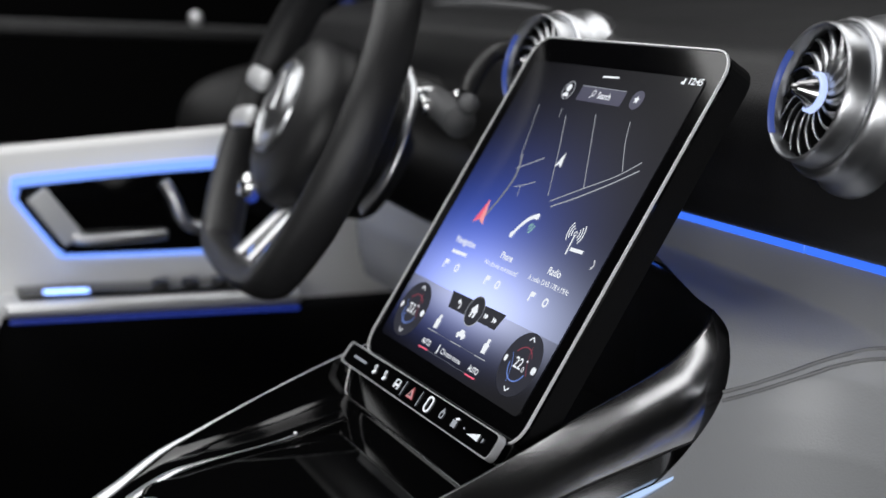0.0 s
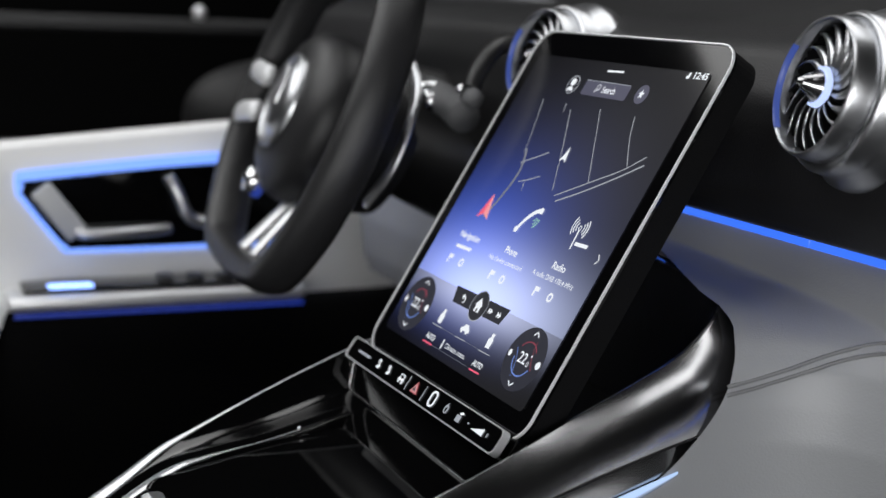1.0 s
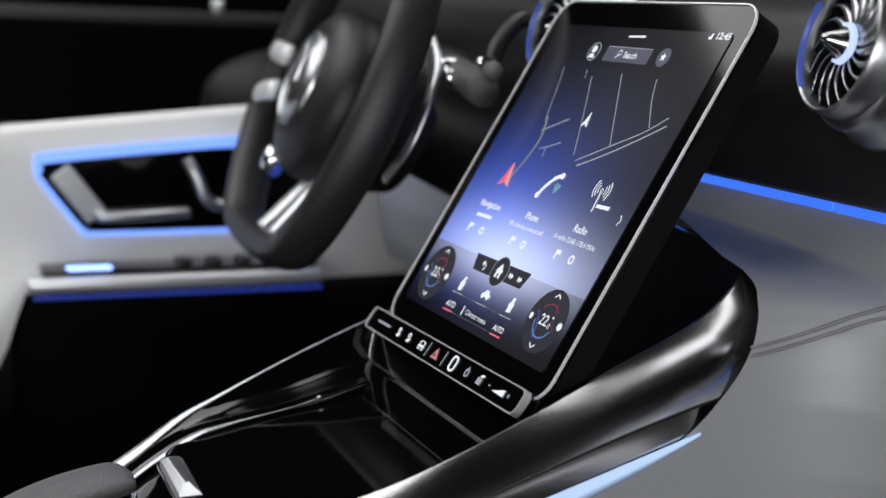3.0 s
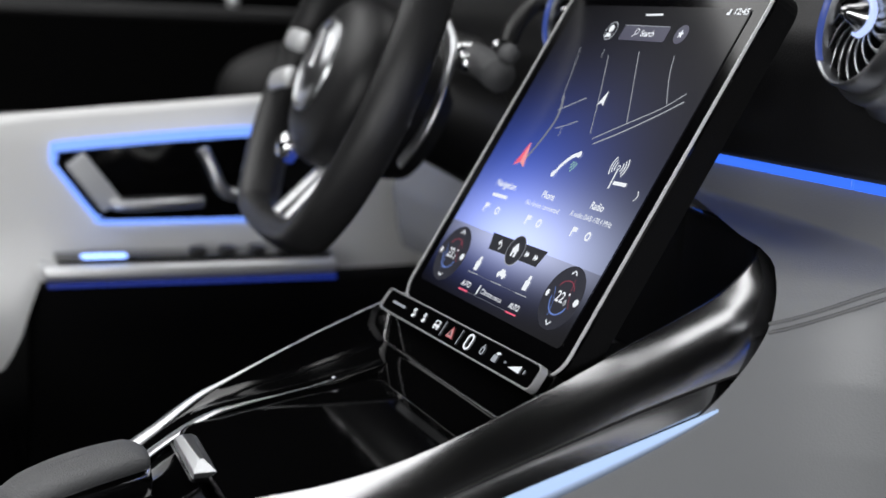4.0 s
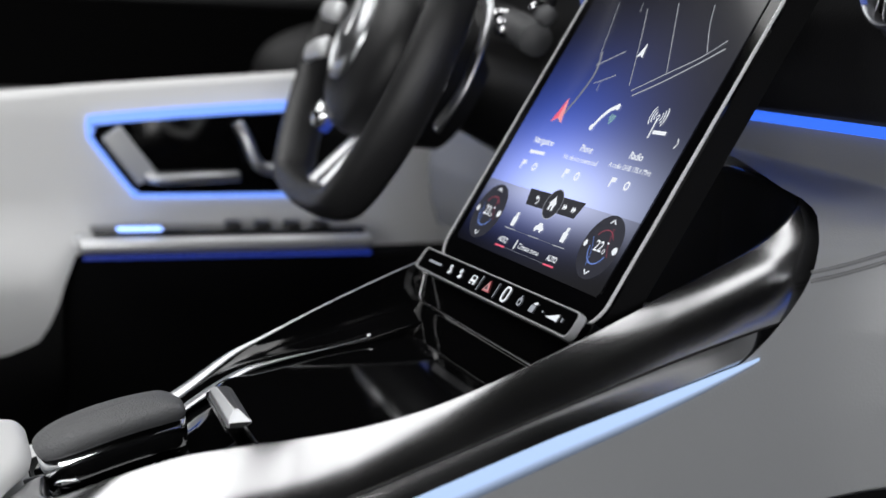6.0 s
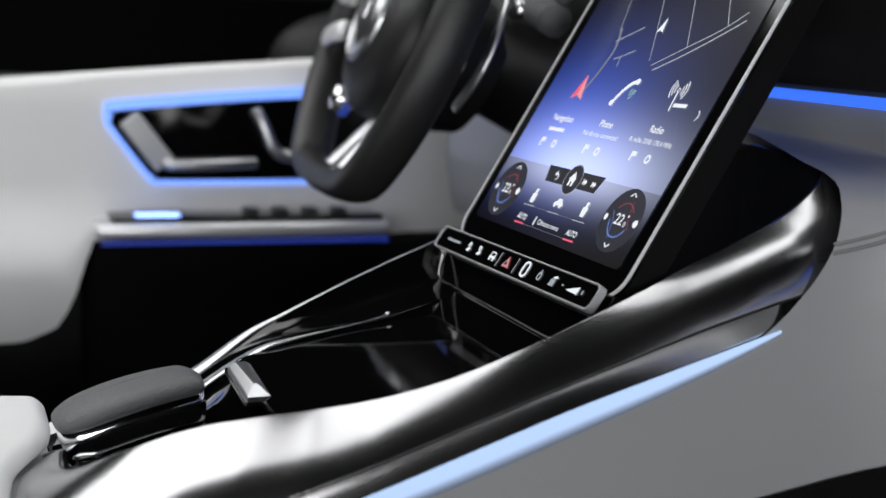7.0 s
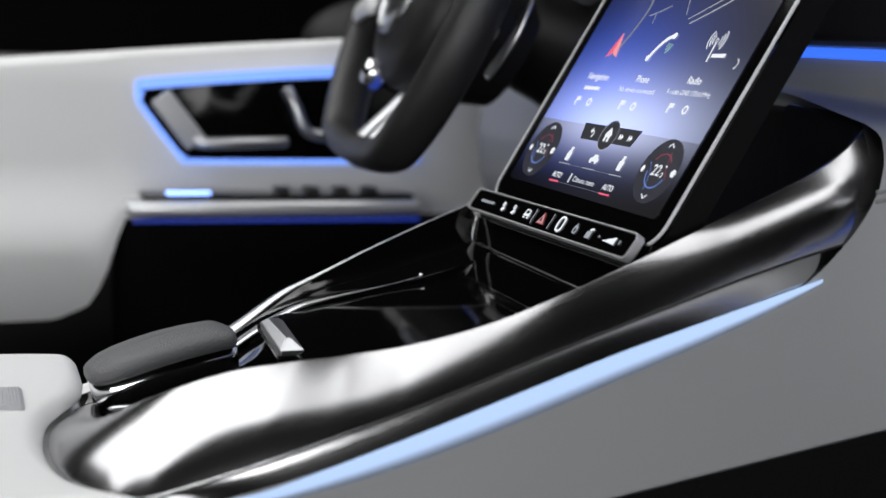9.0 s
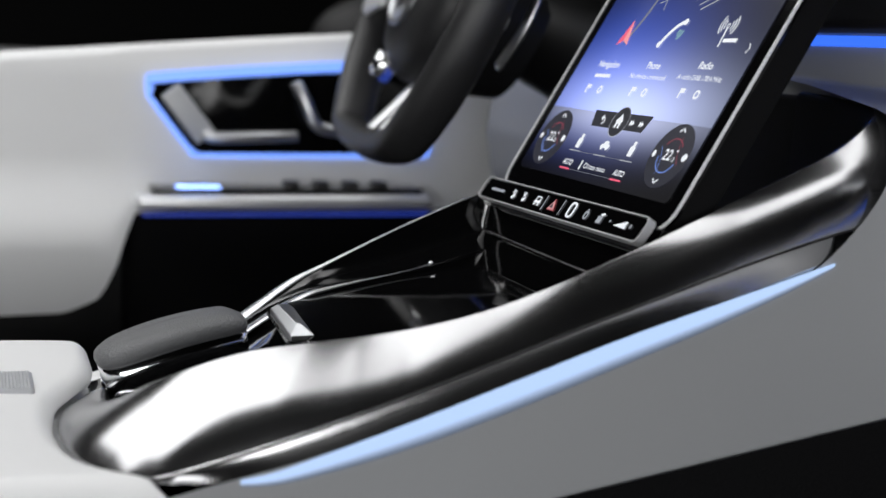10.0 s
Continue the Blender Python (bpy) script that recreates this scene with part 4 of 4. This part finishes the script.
for x, y in ((0.0370, 0.0362), (0.1840, 0.0385)):
    dial = disc("climate_dial", x, y, 0.0192, 0.00085, DIAL_UI)
    arc("warm_arc", x, y, 0.0102, 35, 145, 0.0006, Z2, ARC_RED, dial)
    arc("cool_arc", x, y, 0.0102, 185, 335, 0.0008, Z2, BLUE_UI, dial)
    arc("dial_spoke", x - 0.030, y - 0.014, 0.026, 5, 45, 0.0004, Z2, BLUE_UI, dial)
    arc("dial_spoke", x + 0.030, y + 0.014, 0.026, 185, 225, 0.0004, Z2, ARC_RED, dial)
    words("22", 0.0092, x - 0.1115, y, Z2, WHITE_UI, dial, 0.0085, 0.0001)
    words("0", 0.0045, x - 0.1045, y - 0.002, Z2, WHITE_UI, dial, 0.0022, 0.0)
    disc("degree_mark", x + 0.0062, y + 0.0033, 0.0007, Z2, WHITE_UI, dial, 12)
    stroke("chevron", [(x - 0.0028, y + 0.0142), (x, y + 0.0165), (x + 0.0028, y + 0.0142)], 0.0010, Z2, WHITE_UI, dial, 2)
    stroke("chevron", [(x - 0.0028, y - 0.0142), (x, y - 0.0165), (x + 0.0028, y - 0.0142)], 0.0010, Z2, WHITE_UI, dial, 2)
    disc("fan_symbol", x + 0.0158, y + 0.0003, 0.0024, Z2, WHITE_UI, dial, 7)
    disc("flow_symbol", x - 0.0158, y - 0.0003, 0.0017, Z2, WHITE_UI, dial, 6, 1.3)

# ---- button bar under the screen ----
bar = thing("button_bar", "gloss black button bar with a silver frame below the screen", "button panel", SCR @ pose(-0.001, -0.0078, 0.0095, -4, 0, 0.9))
BW, BH = 0.2165, 0.0150
part("bar_body", prism(rounded(BW - 0.0024, BH - 0.0020, 0.003), -0.010, 0.0, 0.0006), GLOSS, bar, "gloss black touch strip", smooth=False)
part("bar_frame", ring(rounded(BW + 0.0004, BH + 0.0004, 0.0042), rounded(BW - 0.0012, BH - 0.0012, 0.0036), -0.004, 0.0008), SILVER, bar, "polished silver frame", smooth=False)
part("bar_back", prism(rounded(BW, BH, 0.004), -0.016, -0.0095), BLACK, bar, "black carrier", smooth=False)


def mark(name, pts, material=WHITE_UI, z=0.0004):
    return part(name, prism([(x, y * 0.84) for x, y in pts], z, z + 0.00015), material, bar, smooth=False)


def loop(name, x, y, w, h, r, t, material=WHITE_UI):
    return part(name, ring(rounded(w, h, r, x, y), rounded(w - 2 * t, h - 2 * t, max(0.0002, r - t), x, y), 0.0003, 0.0006), material, bar, smooth=False)


mark("logo_bar", [(-0.0935, -0.0008), (-0.0735, -0.0008), (-0.0725, 0.0010), (-0.0925, 0.0010)], GREY_UI)
for x in (-0.0575, -0.0415):
    mark("symbol", [(x - 0.0022, -0.0028), (x + 0.0005, -0.0035), (x + 0.0026, -0.0015), (x + 0.0015, 0.0005), (x - 0.0006, -0.0006)], WHITE_UI)
    loop("symbol", x - 0.0006, 0.0018, 0.0030, 0.0030, 0.0014, 0.0006)
x = -0.0215
loop("car_symbol", x, 0.0014, 0.0062, 0.0034, 0.0012, 0.0006)
mark("car_symbol", [(x - 0.0042, -0.0016), (x + 0.0042, -0.0016), (x + 0.0036, 0.0002), (x - 0.0036, 0.0002)])
for d in (-0.0024, 0.0024):
    mark("car_symbol", [(x + d - 0.0009, -0.0034), (x + d + 0.0009, -0.0034), (x + d + 0.0009, -0.0020), (x + d - 0.0009, -0.0020)])
x = 0.0
mark("hazard_triangle", [(x - 0.0046, -0.0040), (x + 0.0046, -0.0040), (x, 0.0050)], glow("hazard_red", (0.8, 0.2, 0.22), 0.55))
mark("hazard_triangle", [(x - 0.0036, -0.0031), (x + 0.0036, -0.0031), (x, 0.0031)], glow("pale_red_symbol", (0.85, 0.45, 0.47), 0.7), 0.0006)
mark("hazard_triangle", [(x - 0.0020, -0.0022), (x + 0.0020, -0.0022), (x, 0.0012)], DARK_UI, 0.0008)
for x in (-0.0118, 0.0118):
    mark("divider", [(x - 0.0003, -0.0058), (x + 0.0003, -0.0058), (x + 0.0003, 0.0058), (x - 0.0003, 0.0058)], GREY_UI)
loop("start_button", 0.0245, 0.0003, 0.0076, 0.0102, 0.0034, 0.0013)
loop("symbol", 0.0435, -0.0003, 0.0042, 0.0052, 0.0020, 0.0007, GREY_UI)
mark("symbol", [(0.0431, 0.0006), (0.0439, 0.0006), (0.0439, 0.0042), (0.0431, 0.0042)], GREY_UI)
mark("symbol", [(0.0575, -0.0036), (0.0625, -0.0036), (0.0625, 0.0014), (0.0575, 0.0014)], GREY_UI)
mark("symbol", [(0.0605, 0.0016), (0.0640, 0.0030), (0.0622, 0.0042), (0.0590, 0.0026)], WHITE_UI)
mark("volume_wedge", [(0.0770, -0.0020), (0.0900, -0.0026), (0.0900, 0.0026)], WHITE_UI)
mark("volume_dot", [(0.0715, -0.0006), (0.0728, -0.0006), (0.0728, 0.0006), (0.0715, 0.0006)], GREY_UI)
mark("volume_dot", [(0.0942, -0.0014), (0.0952, -0.0014), (0.0952, 0.0014), (0.0942, 0.0014)], GREY_UI)

# ---- beyond the driver's door ----
mirror = thing("door_mirror", "dark door mirror housing outside the driver's window", "mirror", pose(-0.90, 0.22, 0.685))


def shell(u, v):
    a, b = math.pi * u, 2 * math.pi * v
    return Vector((0.09 * math.sin(a) * math.cos(b), 0.16 * -math.cos(a), 0.085 * math.sin(a) ** 0.7 * math.sin(b)))


part("mirror_shell", sheet(shell, 24, 24, closed=True), mat("mirror_grey", (0.006, 0.006, 0.0065), 0.55, vary=0.2, spec=0.3), mirror, "dark grey rounded shell")
part("mirror_arm", tube([(0.03, 0.06, -0.06), (0.10, 0.07, -0.08), (0.16, 0.08, -0.09)], 0.02, 10, 10, flat=0.5), BLACK, mirror, "black arm")

cowl = thing("instrument_cowl", "black hooded instrument cowl ahead of the steering wheel", "instrument cluster", pose(-0.42, 0.3, 0.80))


def hood(u, v):
    a = math.pi * u
    return Vector((-0.40 + 0.235 * math.cos(a), 0.22 + 0.16 * v, 0.79 + 0.058 * math.sin(a) ** 0.6 + 0.012 * v))


part("hood", sheet(hood, 40, 6, thick=0.006), DARK_LEATHER, cowl, "black leather hood", world=True)
part("hood_edge", tube([hood(i / 24, 0.0) for i in range(25)], 0.004, 60, 8), PAD_LEATHER, cowl, "charcoal edge", world=True)
part("cluster_glass", box(0.40, 0.006, 0.09, (-0.40, 0.30, 0.80), 0.004), GLOSS, cowl, "black glass panel", world=True)

rail_far = thing("studio_rail", "dark horizontal rail in the studio beyond the car", "rail", pose(-1.3, 0.25, 0.79))
part("rail_bar", box(0.05, 1.6, 0.022, (0, 0, 0), 0.006), mat("rail_grey", (0.012, 0.012, 0.013), 0.5), rail_far, "dark grey bar")
part("rail_post", box(0.04, 0.04, 1.0, (0, -0.6, -0.51), 0.004), BLACK, rail_far, "black post")
part("rail_post", box(0.04, 0.04, 1.0, (0, 0.6, -0.51), 0.004), BLACK, rail_far, "black post")
for y, z, r, m in ((-0.075, 0.020, 0.010, SILVER), (0.17, 0.047, 0.016, VENT_BLUE), (0.30, 0.044, 0.012, VENT_BLUE)):
    lamp_head = part("rail_fitting", lathe([(0.0, 0.012), (r * 0.7, 0.009), (r, 0.0), (r * 0.6, -0.012), (0.0, -0.014)], 20), m, rail_far, "small fitting on the rail")
    lamp_head.matrix_basis = pose(0.01, y, z)
